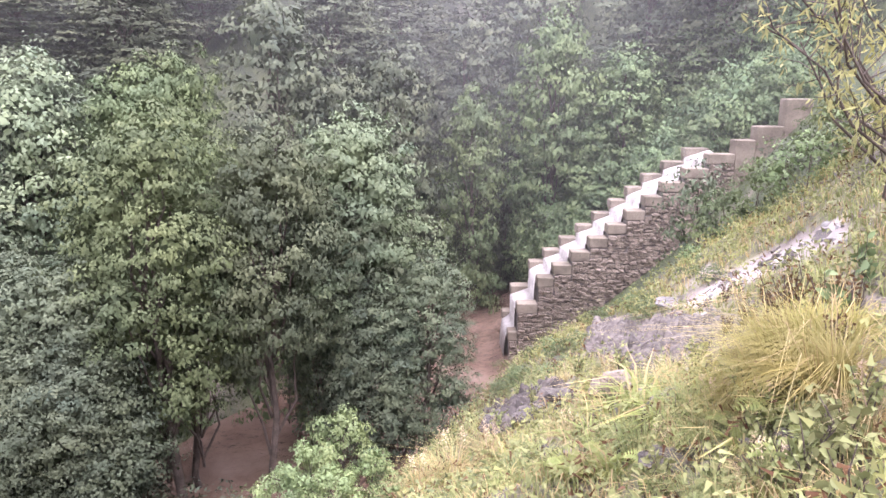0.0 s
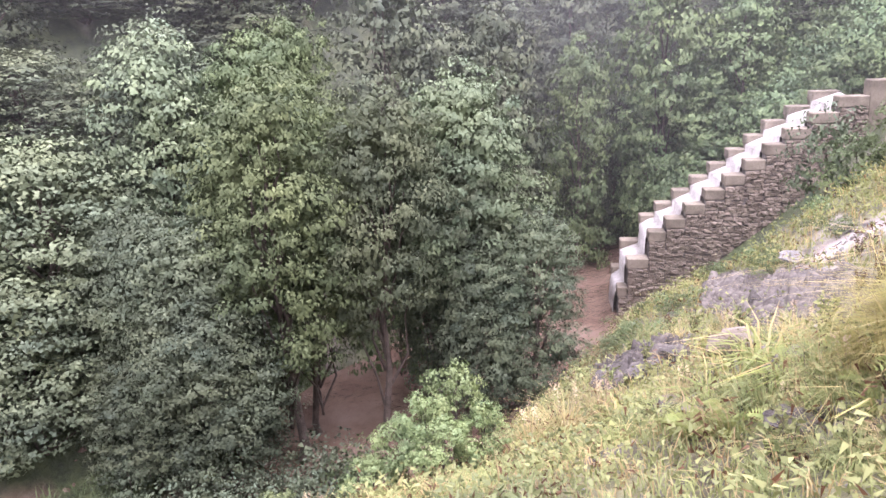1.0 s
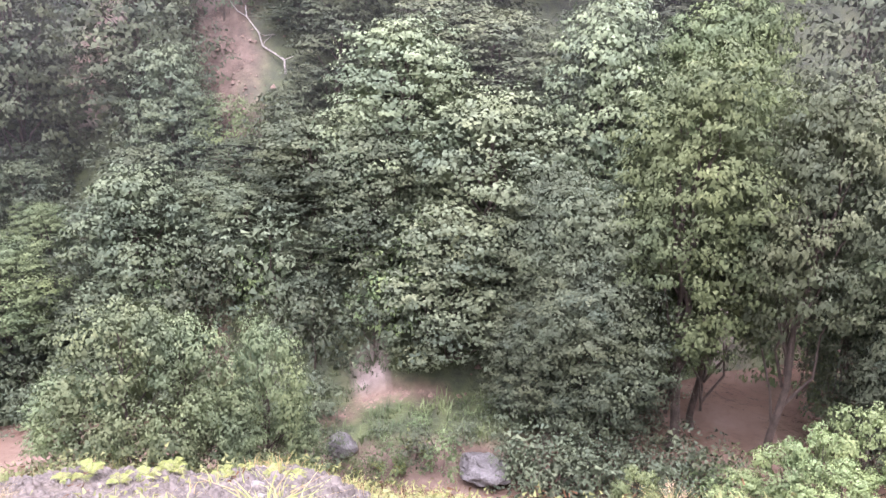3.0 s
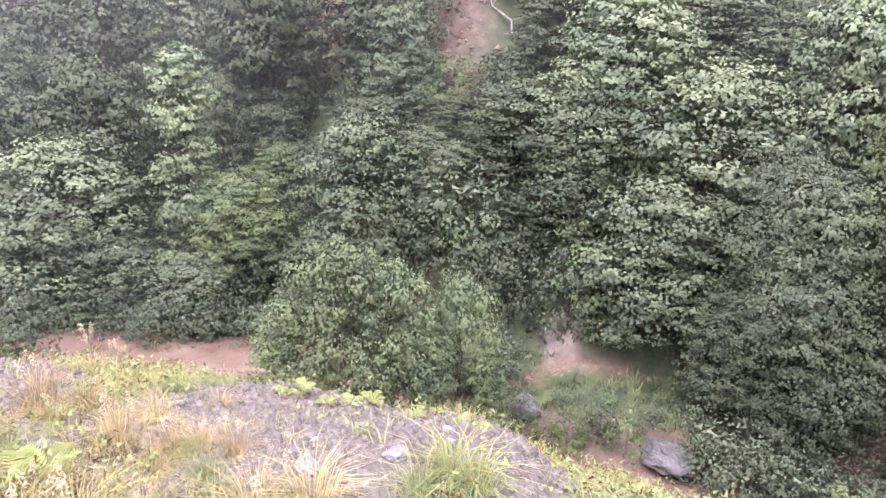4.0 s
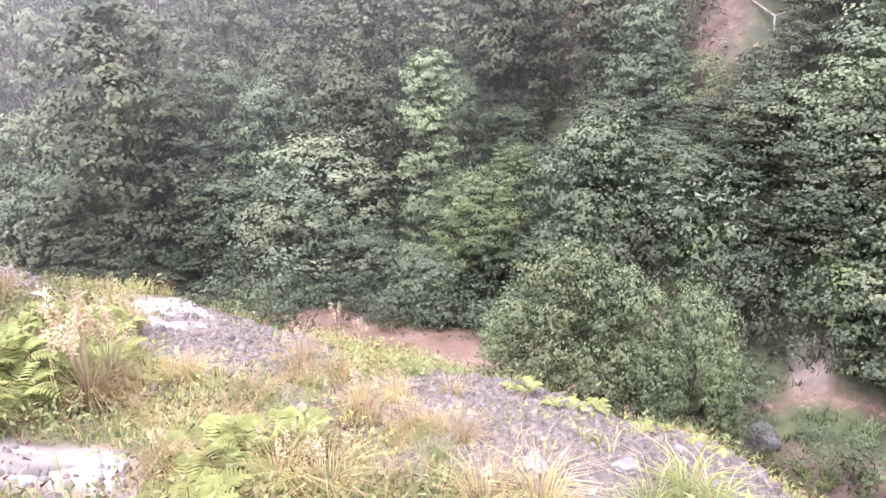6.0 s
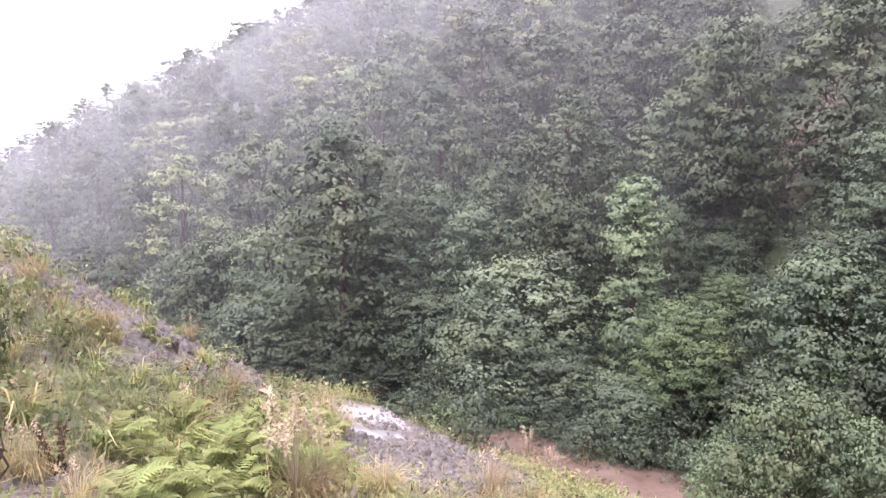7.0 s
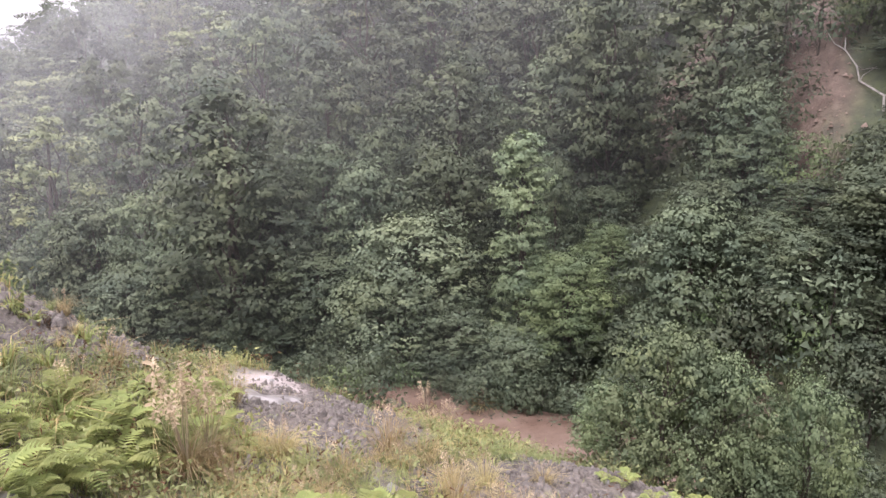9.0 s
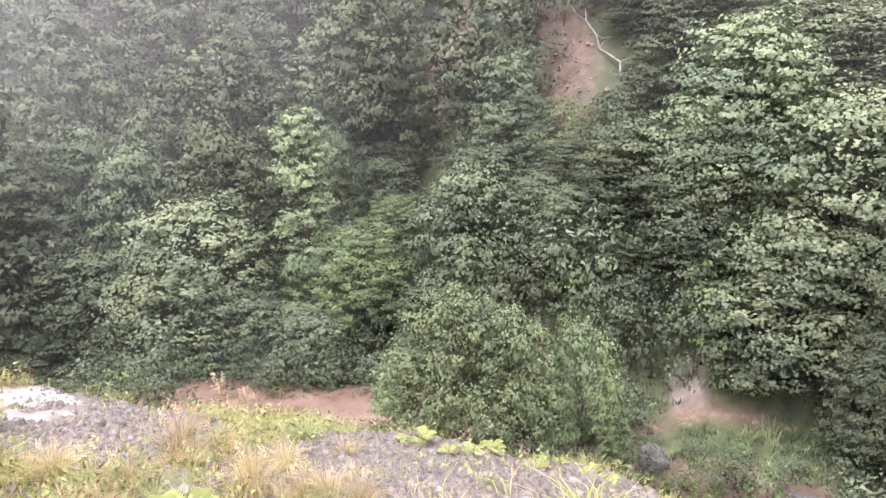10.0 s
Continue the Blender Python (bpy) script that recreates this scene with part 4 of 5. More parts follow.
def make_peach():
    """A straggly fruit tree at the top of the bank: bare limbs, drooping narrow leaves at the twigs' ends."""
    rng = np.random.RandomState(12)
    bx, by = at(-35.5, 7.4)
    root = thing("peach_tree", pose(bx, by, ground_z(bx, by)), "straggly peach tree with yellowing narrow leaves on the bank", "tree")
    pieces, P, N = [], [], []
    for k in range(9):
        # limbs lean out over the bank
        a = radians(105 + 11 * k + rng.uniform(-12, 12))
        tip = np.array([math.cos(a) * rng.uniform(0.9, 2.3), math.sin(a) * rng.uniform(0.3, 1.0), rng.uniform(1.5, 2.8)])
        limb = bend((0, 0, -0.1), tip, rng, 0.05, 6)
        pieces.append(tube(limb, np.linspace(0.022, 0.006, 6), 5))
        for j in range(15):
            u = rng.uniform(0.35, 1.0)
            i = min(int(u * 5), 4)
            start = limb[i] + (limb[i + 1] - limb[i]) * (u * 5 - i)
            end = start + rng.normal(0, 0.22, 3) + [0, 0, 0.22]
            pieces.append(tube(bend(start, end, rng, 0.06, 3), [0.007, 0.005, 0.003], 3))
            m = 10
            w = rng.uniform(0.4, 1.05, m)[:, None]
            P.append(start + (end - start) * w + rng.normal(0, 0.03, (m, 3)))
            N.append(rng.normal(0, 1, (m, 3)) * [1, 1, 0.4])
    part_mesh("trunk", mesh_from(*joined(pieces), "trunk"), BARK, root)
    P, N = np.concatenate(P), np.concatenate(N)
    part_mesh("crown", mesh_from(*leaves(P, N / np.linalg.norm(N, axis=1)[:, None], 0.105, 0.21, rng, 0.7), "crown"), LEAF_PEACH, root)


LEAF_PEACH = leaf_material("peach_leaves", (0.2, 0.2, 0.085), (0.33, 0.32, 0.15), (0.46, 0.43, 0.23), 0.35)
make_peach()

# ---- rocks ----


def make_rock(seed, size, flat=0.6, rough=1.0):
    bm = bmesh.new()
    bmesh.ops.create_icosphere(bm, subdivisions=4, radius=1.0)
    rng = np.random.RandomState(seed)
    cuts = rng.normal(0, 1, (9, 3))
    cuts /= np.linalg.norm(cuts, axis=1)[:, None]
    reach = rng.uniform(0.55, 0.85, 9)
    for v in bm.verts:
        p = np.array(v.co)
        for c, r in zip(cuts, reach):
            over = p @ c - r
            if over > 0:
                p = p - c * over * 0.92
        p += rough * 0.07 * np.array(noise.noise_vector(Vector(p) * 2.3 + Vector((seed, 0, 0)))) + rough * 0.035 * np.array(noise.noise_vector(Vector(p) * 6.0 + Vector((0, seed, 0))))
        v.co = Vector(p * size * np.array([1.2, 0.9, flat]))
    return bm


def rock(name, bearing, dip, size, seed, label, mat=BOULDER, flat=0.6, turn=0.0, sink=0.25, distance=None):
    x, y, d = spot(bearing, dip)
    if distance:
        x, y = at(bearing, distance)
    ob = part(name, make_rock(seed, size, flat, 2.6 if mat == SLATE else 1.4), mat)
    ob.matrix_world = pose(x, y, ground_z(x, y) + size * flat * (1 - 2 * sink), 4, 6, turn)
    return tagged(ob, label, "rock")


SLATE_GREY = plain("wet_grey_boulder", (0.06, 0.056, 0.055), (0.16, 0.153, 0.152), 2.2, 0.45, 0.9, 0.06, 16.0)
rock("boulder", 38.4, 34, 0.5, 3, "dark grey wet boulder lying in the muddy stream", SLATE_GREY, distance=12.6, turn=30, flat=0.6)
rock("boulder", 51.2, 33, 0.3, 4, "grey squarish boulder beside the stream", SLATE_GREY, distance=13.3, turn=50, flat=0.95, sink=0.0)
rock("rock", -15.3, 23.0, 0.3, 5, "brown weathered rock half buried in the slope", MASONRY, 0.6, 20)
rock("rock", -7.4, 25.6, 0.3, 6, "dark crumbling slate outcrop in the grass", SLATE, 0.38, 60, 0.3)
rock("rock", -10.3, 24.0, 0.26, 16, "dark crumbling slate outcrop in the grass", SLATE, 0.4, 15, 0.3)
rock("rock", -4.6, 26.4, 0.28, 7, "dark crumbling slate outcrop in the grass", SLATE, 0.4, 10, 0.3)
rock("rock", -18.5, 16.3, 0.3, 8, "pale slab of rock in the landslip", BOULDER, 0.3, 10, 0.3)
rock("rock", 73.0, 36.5, 0.13, 9, "small pale stone on the gravel", BOULDER, 0.6, 10)
rock("rock", 65.0, 36.0, 0.12, 10, "small pale stone on the gravel", BOULDER, 0.6, 70)
rock("rock", -19.6, 28.0, 0.26, 12, "dark wet slate outcrop among the weeds", SLATE, 0.4, 10, 0.3)
rock("rock", -22.5, 26.8, 0.22, 14, "dark wet slate outcrop among the weeds", SLATE, 0.4, 80, 0.3)
rock("rock", -13.5, 23.6, 0.26, 13, "round brown weathered rock half buried in the slope", MASONRY, 0.7, 40, 0.25)

# ---- what grows and lies on the near hillside ----


def hillside_points(n, seed, near=2.5, clear_of=("gravel", "pale"), power=0.72):
    """Random places on the near side of the stream, fewer on bare gravel and rock."""
    rng = np.random.RandomState(seed)
    az = rng.uniform(-38, 138, n * 3)
    edge = lookup(NEAR_T, az)[:, 4] + 1.2
    d = near + (edge - near) * rng.uniform(0, 1, n * 3) ** power
    x, y = -d * np.sin(np.radians(az)), d * np.cos(np.radians(az))
    wood, gravel, mud, pale = covers(az, d, x, y)
    bare = np.maximum(gravel, pale)
    keep = rng.uniform(0, 1, n * 3) > (np.minimum(bare * 1.35, 0.97) if clear_of else 1 - gravel)
    x, y = x[keep][:n], y[keep][:n]
    return x, y, land(x, y), rng


def blades(x, y, z, per, length, width, rng, spread=0.1, arch=0.5, upright=1.0):
    """Grass: per blades about each place, three triangles each."""
    n = len(x) * per
    cx, cy, cz = np.repeat(x, per), np.repeat(y, per), np.repeat(z, per)
    size = np.repeat(rng.uniform(0.6, 1.3, len(x)), per)
    a = rng.uniform(0, 2 * np.pi, n)
    r = spread * size * rng.uniform(0, 1, n)
    base = np.stack([cx + r * np.cos(a), cy + r * np.sin(a), cz - 0.03], 1)
    out = np.stack([np.cos(a), np.sin(a), np.zeros(n)], 1)
    L = (length * size * rng.uniform(0.6, 1.2, n))[:, None]
    lean = (arch * rng.uniform(0.3, 1.3, n))[:, None]
    mid = base + L * 0.55 * (out * lean * 0.45 + np.array([0, 0, upright]))
    tip = base + L * (out * lean + np.array([0, 0, upright]) * (1 - 0.45 * lean))
    side = np.cross(out, [0, 0, 1.0]) * width * 0.5
    twist = rng.normal(0, 0.5, (n, 1))
    side = side * np.cos(twist) + out * width * 0.5 * np.sin(twist)
    v = np.stack([base - side, base + side, mid - side * 0.8, mid + side * 0.8, tip], 1).reshape(-1, 3)
    k = np.arange(n)[:, None] * 5
    f = np.concatenate([k + np.array([[0, 1, 3]]), k + np.array([[0, 3, 2]]), k + np.array([[2, 3, 4]])], 1).reshape(-1, 3)
    return v, f


def stuff(name, vf, mat, label, category):
    me = mesh_from(*vf, name)
    me.materials.append(mat)
    return tagged(new(name, me), label, category, kind="stuff")


x, y, z, rng = hillside_points(8600, 101)
stuff("grass", blades(x, y, z, 8, 0.22, 0.011, rng, 0.12, 0.8), LEAF_GRASS, "yellowish green grass covering the hillside", "grass")
x, y, z, rng = hillside_points(3900, 102)
stuff("dry_grass", blades(x, y, z, 8, 0.24, 0.01, rng, 0.12, 0.9), LEAF_STRAW, "dry straw-coloured grass covering the hillside", "grass")
x, y, z, rng = hillside_points(4200, 103)
P = np.repeat(np.stack([x, y, z], 1), 14, 0) + rng.normal(0, 1, (len(x) * 14, 3)) * [0.13, 0.13, 0.07] + [0, 0, 0.14]
N = rng.normal(0, 1, P.shape)
N[:, 2] = np.abs(N[:, 2])
stuff("low_weeds", leaves(P, N / np.linalg.norm(N, axis=1)[:, None], 0.075, 0.5, rng, 0.1, simple=True), LEAF_WEED, "low leafy green weeds covering the hillside", "weeds")
x, y, z, rng = hillside_points(700, 104)
P = np.repeat(np.stack([x, y, z], 1), 16, 0) + rng.normal(0, 1, (len(x) * 16, 3)) * [0.12, 0.12, 0.1] + [0, 0, 0.16]
N = rng.normal(0, 1, P.shape)
stuff("withered_weeds", leaves(P, N / np.linalg.norm(N, axis=1)[:, None], 0.08, 0.3, rng, 0.3, simple=True), LEAF_RUST, "withered rusty brown weeds on the hillside", "weeds")


def bank_grass():
    rng = np.random.RandomState(105)
    az = rng.uniform(18, 112, 2600)
    s = lookup(STREAM_T, az)
    d = s[:, 2] + rng.uniform(-0.1, 4.0, len(az))
    keep = ~((np.abs(d - 15.05 - (50 - az) * 0.065) < 0.55) & (az > 35) & (az < 54)) & ~((d < 14.4) & (az > 36) & (az < 53) & (rng.uniform(0, 1, len(az)) < 0.5))
    az, d = az[keep], d[keep]
    x, y = -d * np.sin(np.radians(az)), d * np.cos(np.radians(az))
    return blades(x, y, land(x, y), 8, 0.3, 0.024, rng, 0.22, 0.9)


stuff("bank_grass", bank_grass(), LEAF_OLIVE, "fresh green grass along the far bank of the stream", "grass")


def chippings(n, seed, size, where, a0=-36, a1=137, flat=1.0):
    """Broken slate, every chip a flat six-sided lump."""
    rng = np.random.RandomState(seed)
    az = rng.uniform(a0, a1, n * 14)
    edge = lookup(NEAR_T, az)[:, 4]
    d = 3.0 + (edge - 2.6) * rng.uniform(0, 1, n * 14) ** 0.6
    x, y = -d * np.sin(np.radians(az)), d * np.cos(np.radians(az))
    wood, gravel, mud, pale = covers(az, d, x, y)
    keep = rng.uniform(0, 1, n * 14) < (gravel if where == "gravel" else np.maximum(gravel, pale) if where == "scree" else np.maximum(pale * 0.6, 0.06))
    x, y = x[keep][:n], y[keep][:n]
    n = len(x)
    z = land(x, y)
    s = size * rng.lognormal(0, 0.45, n)
    a = rng.uniform(0, 2 * np.pi, n)
    ring = np.stack([np.stack([np.cos(a + t) * s * rng.uniform(0.7, 1.3, n), np.sin(a + t) * s * rng.uniform(0.5, 1.0, n)], 1) for t in np.arange(5) * 2 * np.pi / 5], 1)
    tilt = rng.normal(0, 0.35, (n, 2))
    low = np.concatenate([ring + np.stack([x, y], 1)[:, None], np.full((n, 5, 1), -0.02) + z[:, None, None]], 2)
    topz = (z + flat * s * rng.uniform(0.25, 0.6, n))[:, None] + (ring * tilt[:, None]).sum(2)
    top = np.concatenate([ring * 0.75 + np.stack([x, y], 1)[:, None], topz[..., None]], 2)
    v = np.concatenate([low, top], 1).reshape(-1, 3)
    k = np.arange(n)[:, None] * 10
    tri = [(5, 6, 7), (5, 7, 8), (5, 8, 9)]
    for i in range(5):
        j = (i + 1) % 5
        tri += [(i, j, 5 + j), (i, 5 + j, 5 + i)]
    f = np.concatenate([k + np.array([t]) for t in tri], 1).reshape(-1, 3)
    return v, f


stuff("slate_chippings", chippings(13000, 201, 0.03, "gravel"), GRAVEL, "grey slate chippings strewn over bare ground", "gravel")
stuff("scree", chippings(6000, 203, 0.044, "gravel", -35, 0, 1.3), GRAVEL, "broken grey slate lying on the bare slope", "stones")
stuff("shale_slabs", chippings(130, 204, 0.085, "scree", -35, 0, 0.55), SLATE, "dark flat slabs of shale breaking out of the slope", "stones")
DARK_SHALE = plain("dark_brown_shale", (0.022, 0.018, 0.016), (0.075, 0.062, 0.054), 7.0, 0.7, 0.8, 0.03, 24.0)
stuff("dark_shale", chippings(1500, 206, 0.05, "gravel", -11.5, -3.5), DARK_SHALE, "dark crumbling shale outcrop in the grass", "stones")
stuff("dark_shale", chippings(700, 207, 0.045, "gravel", -28.5, -24), DARK_SHALE, "dark wet shale among the weeds", "stones")
stuff("terrace_stones", chippings(1500, 205, 0.04, "gravel", 45, 136), GRAVEL, "larger pieces of slate on the terrace", "stones")
stuff("loose_stones", chippings(700, 202, 0.034, "pale"), BOULDER, "loose pale stones scattered on the hillside", "stones")


PLUME = leaf_material("feathery_seed_heads", (0.3, 0.22, 0.16), (0.45, 0.35, 0.27), (0.55, 0.46, 0.38), 0.3)


def make_tuft(seed, count, length, mat, label, plumes=0, width=0.009):
    rng = np.random.RandomState(seed)
    root = thing("grass_tuft", Matrix.Identity(4), label, "grass")
    v, f = blades(np.zeros(1), np.zeros(1), np.zeros(1), count, length, width, rng, 0.18, 1.1)
    part_mesh("tussock", mesh_from(v, f, "tussock"), mat, root)
    v, f = blades(np.zeros(1), np.zeros(1), np.zeros(1), max(8, count // 16), length * 1.05, width * 0.8, rng, 0.2, 1.2)
    part_mesh("thatch", mesh_from(v, f, "thatch"), LEAF_STRAW if mat != LEAF_STRAW else LEAF_GRASS, root, "dry straw-coloured blades" if mat != LEAF_STRAW else "fresh green blades")
    if plumes:
        hp = np.stack([rng.normal(0, 0.02, 26), rng.normal(0, 0.02, 26), 1.0 + rng.normal(0, 0.07, 26)], 1)
        stalk = tube(bend((0, 0, 0), (0, 0, 1.0), rng, 0.02, 4), [0.005, 0.005, 0.004, 0.003], 3)
        tri = np.concatenate([stalk[1][:, [0, 1, 2]], stalk[1][:, [0, 2, 3]]])
        head = mesh_from(*joined([(stalk[0], tri), leaves(hp, np.tile([0.3, 0.2, 0.6], (26, 1)), 0.07, 0.3, rng, 0.2)]), "seed_head")
        for k in range(plumes):
            ob = part_mesh("seed_head", head, PLUME, root, "feathery pale seed head")
            ob.matrix_local = pose(0, 0, 0, 0, rng.uniform(3, 24), rng.uniform(0, 360)) @ Matrix.Scale(length * rng.uniform(0.85, 1.35), 4)
    return root


TUFTS = {
    "y": make_tuft(31, 650, 0.9, LEAF_YELLOW, "large arching tuft of yellow grass"),
    "w": make_tuft(32, 180, 0.6, LEAF_STRAW, "dry straw-coloured grass tuft on the gravel", 4),
    "u": make_tuft(33, 170, 0.75, LEAF_GRASS, "tall green grass tuft", 0),
    "v": make_tuft(34, 220, 0.85, LEAF_STRAW, "reddish dry grass tuft with feathery seed heads", 16),
    "n": make_tuft(35, 46, 0.62, LEAF_FERN, "bright green plant with broad arching blades", 0, 0.034),
}


def set_out(kinds, places, group):
    """places: bearing, dip, kind, size: on the ground seen there."""
    used = set()
    for i, (b, dip, k, s) in enumerate(places):
        px, py, _ = spot(b, dip)
        m = pose(px, py, ground_z(px, py) - 0.02, 0, 0, (i * 83) % 360)
        if k in used:
            ob = copy_thing(kinds[k], m)
        else:
            ob = kinds[k]
            ob.matrix_world = m
            used.add(k)
        ob.scale = (s, s, s)
        ob["group"] = group


rngt = np.random.RandomState(61)
TERRACE_TUFTS = [(rngt.uniform(78, 106), rngt.uniform(26, 38), "wwu"[k % 3], rngt.uniform(0.3, 0.6)) for k in range(46)]
TERRACE_TUFTS += [(rngt.uniform(106, 132), rngt.uniform(13, 27), "wun"[k % 3], rngt.uniform(0.3, 0.6)) for k in range(40)]
TERRACE_TUFTS += [(rngt.uniform(-33, 2), rngt.uniform(20, 31), "uwn"[k % 3], rngt.uniform(0.3, 0.6)) for k in range(40)]
set_out(TUFTS, TERRACE_TUFTS + [
    (-27.2, 21.0, "y", 1.0), (-29.0, 19.5, "y", 0.95), (-25.8, 22, "y", 0.8), (-30.5, 21.5, "y", 0.85), (-31, 18, "y", 0.7), (-28.3, 22.3, "y", 0.8), (-23.8, 23.5, "y", 0.6), (-26, 19.5, "y", 0.7),
    (-20.5, 25, "u", 0.9), (-17, 27.5, "u", 0.8), (-13, 28, "u", 0.6), (-9, 29, "u", 0.6), (-22, 27, "u", 0.8), (-4, 29.5, "w", 0.8), (-1.0, 30.5, "w", 0.9), (2, 31.5, "w", 0.8),
    (92.3, 28.6, "w", 0.75), (87.5, 32.8, "w", 0.75), (104.2, 24.0, "w", 0.7), (97.5, 30, "u", 0.5), (95, 31.5, "u", 0.45), (87.3, 27.3, "v", 0.9), (85.4, 28.0, "v", 0.7), (82.5, 27, "w", 0.9),
    (73.4, 38.8, "w", 0.7), (78.3, 39.8, "w", 0.8), (67.6, 34.5, "u", 0.25), (61, 38.5, "u", 0.75), (58, 38.5, "u", 0.75), (63.5, 39, "u", 0.6),
    (108.3, 28.0, "v", 1.1), (106.5, 27.5, "v", 0.9), (110.3, 26, "u", 1.0), (102.5, 32.5, "u", 0.7), (96, 36.5, "w", 0.8), (92, 37.5, "w", 0.8), (99, 35, "u", 0.6), (101, 28, "w", 0.6), (87, 38, "w", 0.6),
    (128.8, 16.5, "u", 0.5), (131, 20.5, "u", 0.6), (126, 15, "w", 0.6), (120, 14.5, "w", 0.6), (112, 20, "w", 0.7), (115, 22, "w", 0.7), (119, 20, "u", 0.7), (122, 18, "u", 0.6), (105, 22.5, "w", 0.7),
    (124, 10.5, "w", 0.6), (127, 8.5, "w", 0.6), (118.5, 11.8, "u", 0.5), (114, 14.8, "u", 0.5), (109, 18.5, "w", 0.5),
    (-16.5, 24.6, "n", 1.0), (-14.8, 26.2, "n", 0.8), (-18.6, 25.6, "n", 0.8), (-12.5, 27.6, "n", 0.7), (-28, 24.0, "n", 0.5), (-5.5, 29.5, "n", 0.6), (-20.5, 23.6, "n", 0.6),
    (104, 27, "n", 0.6), (111, 24, "n", 0.7), (116, 23, "n", 0.7), (121, 17, "n", 0.6), (126, 19, "n", 0.7), (113.5, 18, "n", 0.6), (60, 37.5, "n", 0.7),
    (18, 35, "w", 0.8), (22, 36.5, "w", 0.8), (13, 34.5, "u", 0.7),
], "tufts of grass on the hillside")


def frond_mesh(seed):
    rng = np.random.RandomState(seed)
    t = np.linspace(0, 1, 16)
    spine = np.stack([t * 0.55, np.zeros_like(t), 0.32 * np.sin(t * 2.1) - 0.1 * t ** 3], 1)
    v, f = [], []
    for i in range(1, 16):
        reach = 0.17 * math.sin(math.pi * min(1, 0.12 + 0.88 * (1 - t[i]) ** 0.8)) + 0.02
        for sgn in (-1, 1):
            b = spine[i]
            tip = b + np.array([0.35 * reach, sgn * reach, -0.12 * reach + rng.normal(0, 0.008)])
            w = np.array([0.019, 0, 0])
            mid = (b + tip) / 2 + np.array([0, 0, 0.012])
            o = len(v)
            v += [b - w * 0.6, mid - w, tip, mid + w, b + w * 0.6]
            f += [(o, o + 1, o + 4), (o + 1, o + 3, o + 4), (o + 1, o + 2, o + 3)]
    for i in range(15):
        o = len(v)
        w = np.array([0, 0.006 * (1 - t[i]) + 0.002, 0])
        v += [spine[i] - w, spine[i] + w, spine[i + 1]]
        f.append((o, o + 1, o + 2))
    return mesh_from(np.array(v), np.array(f), "frond")


def make_fern():
    root = thing("fern", Matrix.Identity(4), "bright yellow-green fern with arching fronds on the bank", "fern")
    meshes = [frond_mesh(s) for s in (1, 2, 3)]
    rng = np.random.RandomState(5)
    for k in range(8):
        ob = part_mesh("frond", meshes[k % 3], LEAF_FERN, root)
        ob.matrix_local = pose(0, 0, 0.03, rng.uniform(-8, 8), rng.uniform(-25, 5), k * 45 + rng.uniform(-15, 15)) @ Matrix.Scale(rng.uniform(0.8, 1.2), 4)
    return root


FERN = {"f": make_fern()}
rngf = np.random.RandomState(17)
FERN_PLACES = [(-26.9, 24.5, "f", 0.6), (-24, 25.5, "f", 0.4), (-29, 27, "f", 0.45), (-18, 29.5, "f", 0.4), (-11, 30, "f", 0.4), (-14, 29, "f", 0.4)]
for k in range(44):
    FERN_PLACES.append((rngf.uniform(104.5, 121), rngf.uniform(21.5, 27.5), "f", rngf.uniform(0.35, 0.7)))
for k in range(14):
    FERN_PLACES.append((rngf.uniform(92, 104), rngf.uniform(32.5, 37.5), "f", rngf.uniform(0.35, 0.7)))
for k in range(20):
    b = 46 + 38 * k / 19
    FERN_PLACES.append((b, float(np.interp(b, [46, 57, 70, 77, 85, 92], [34.2, 33.6, 31.6, 29.4, 26.4, 25.0])) + rngf.uniform(0.0, 0.8), "f", rngf.uniform(0.2, 0.36)))
set_out(FERN, FERN_PLACES, "ferns on the bank")


def make_weed(seed, stems, leaf, height, mat, label):
    rng = np.random.RandomState(seed)
    root = thing("broadleaf_weed", Matrix.Identity(4), label, "plant")
    P, N = [], []
    for k in range(stems):
        a = rng.uniform(0, 2 * math.pi)
        top = np.array([math.cos(a) * 0.25, math.sin(a) * 0.25, 1.0]) * height * rng.uniform(0.6, 1.1)
        pts = bend((0, 0, -0.05), top, rng, 0.04, 5)
        part_mesh("stem", mesh_from(*tube(pts, [0.009, 0.008, 0.007, 0.006, 0.004], 4), "stem"), BARK, root)
        for h in range(11):
            u = 0.3 + 0.7 * h / 10
            P.append(pts[0] + (pts[-1] - pts[0]) * u)
            b = h * 2.4 + k
            N.append((math.cos(b), math.sin(b), 0.35))
    part_mesh("foliage", mesh_from(*leaves(np.array(P), np.array(N), leaf, 0.6, rng, 0.05, ovate=True), "foliage"), mat, root)
    return root


WEEDS = {
    "b": make_weed(41, 8, 0.085, 0.5, LEAF_WEED, "broad-leaved green weed growing among the grass"),
    "l": make_weed(42, 3, 0.2, 0.9, LEAF_FRESH, "tall weed with large rounded green leaves"),
    "d": make_weed(43, 12, 0.045, 0.5, LEAF_RUST, "withered rusty brown weed"),
}
rngw = np.random.RandomState(23)
WILD = [(rngw.uniform(-33, -3), rngw.uniform(21, 31), "b", rngw.uniform(0.3, 0.75)) for k in range(70)]
WILD += [(rngw.uniform(104, 131), rngw.uniform(14, 28), "b", rngw.uniform(0.3, 0.6)) for k in range(34)]
WILD += [(rngw.uniform(-31, -20), rngw.uniform(15.5, 19), "d", rngw.uniform(0.5, 1.0)) for k in range(12)]
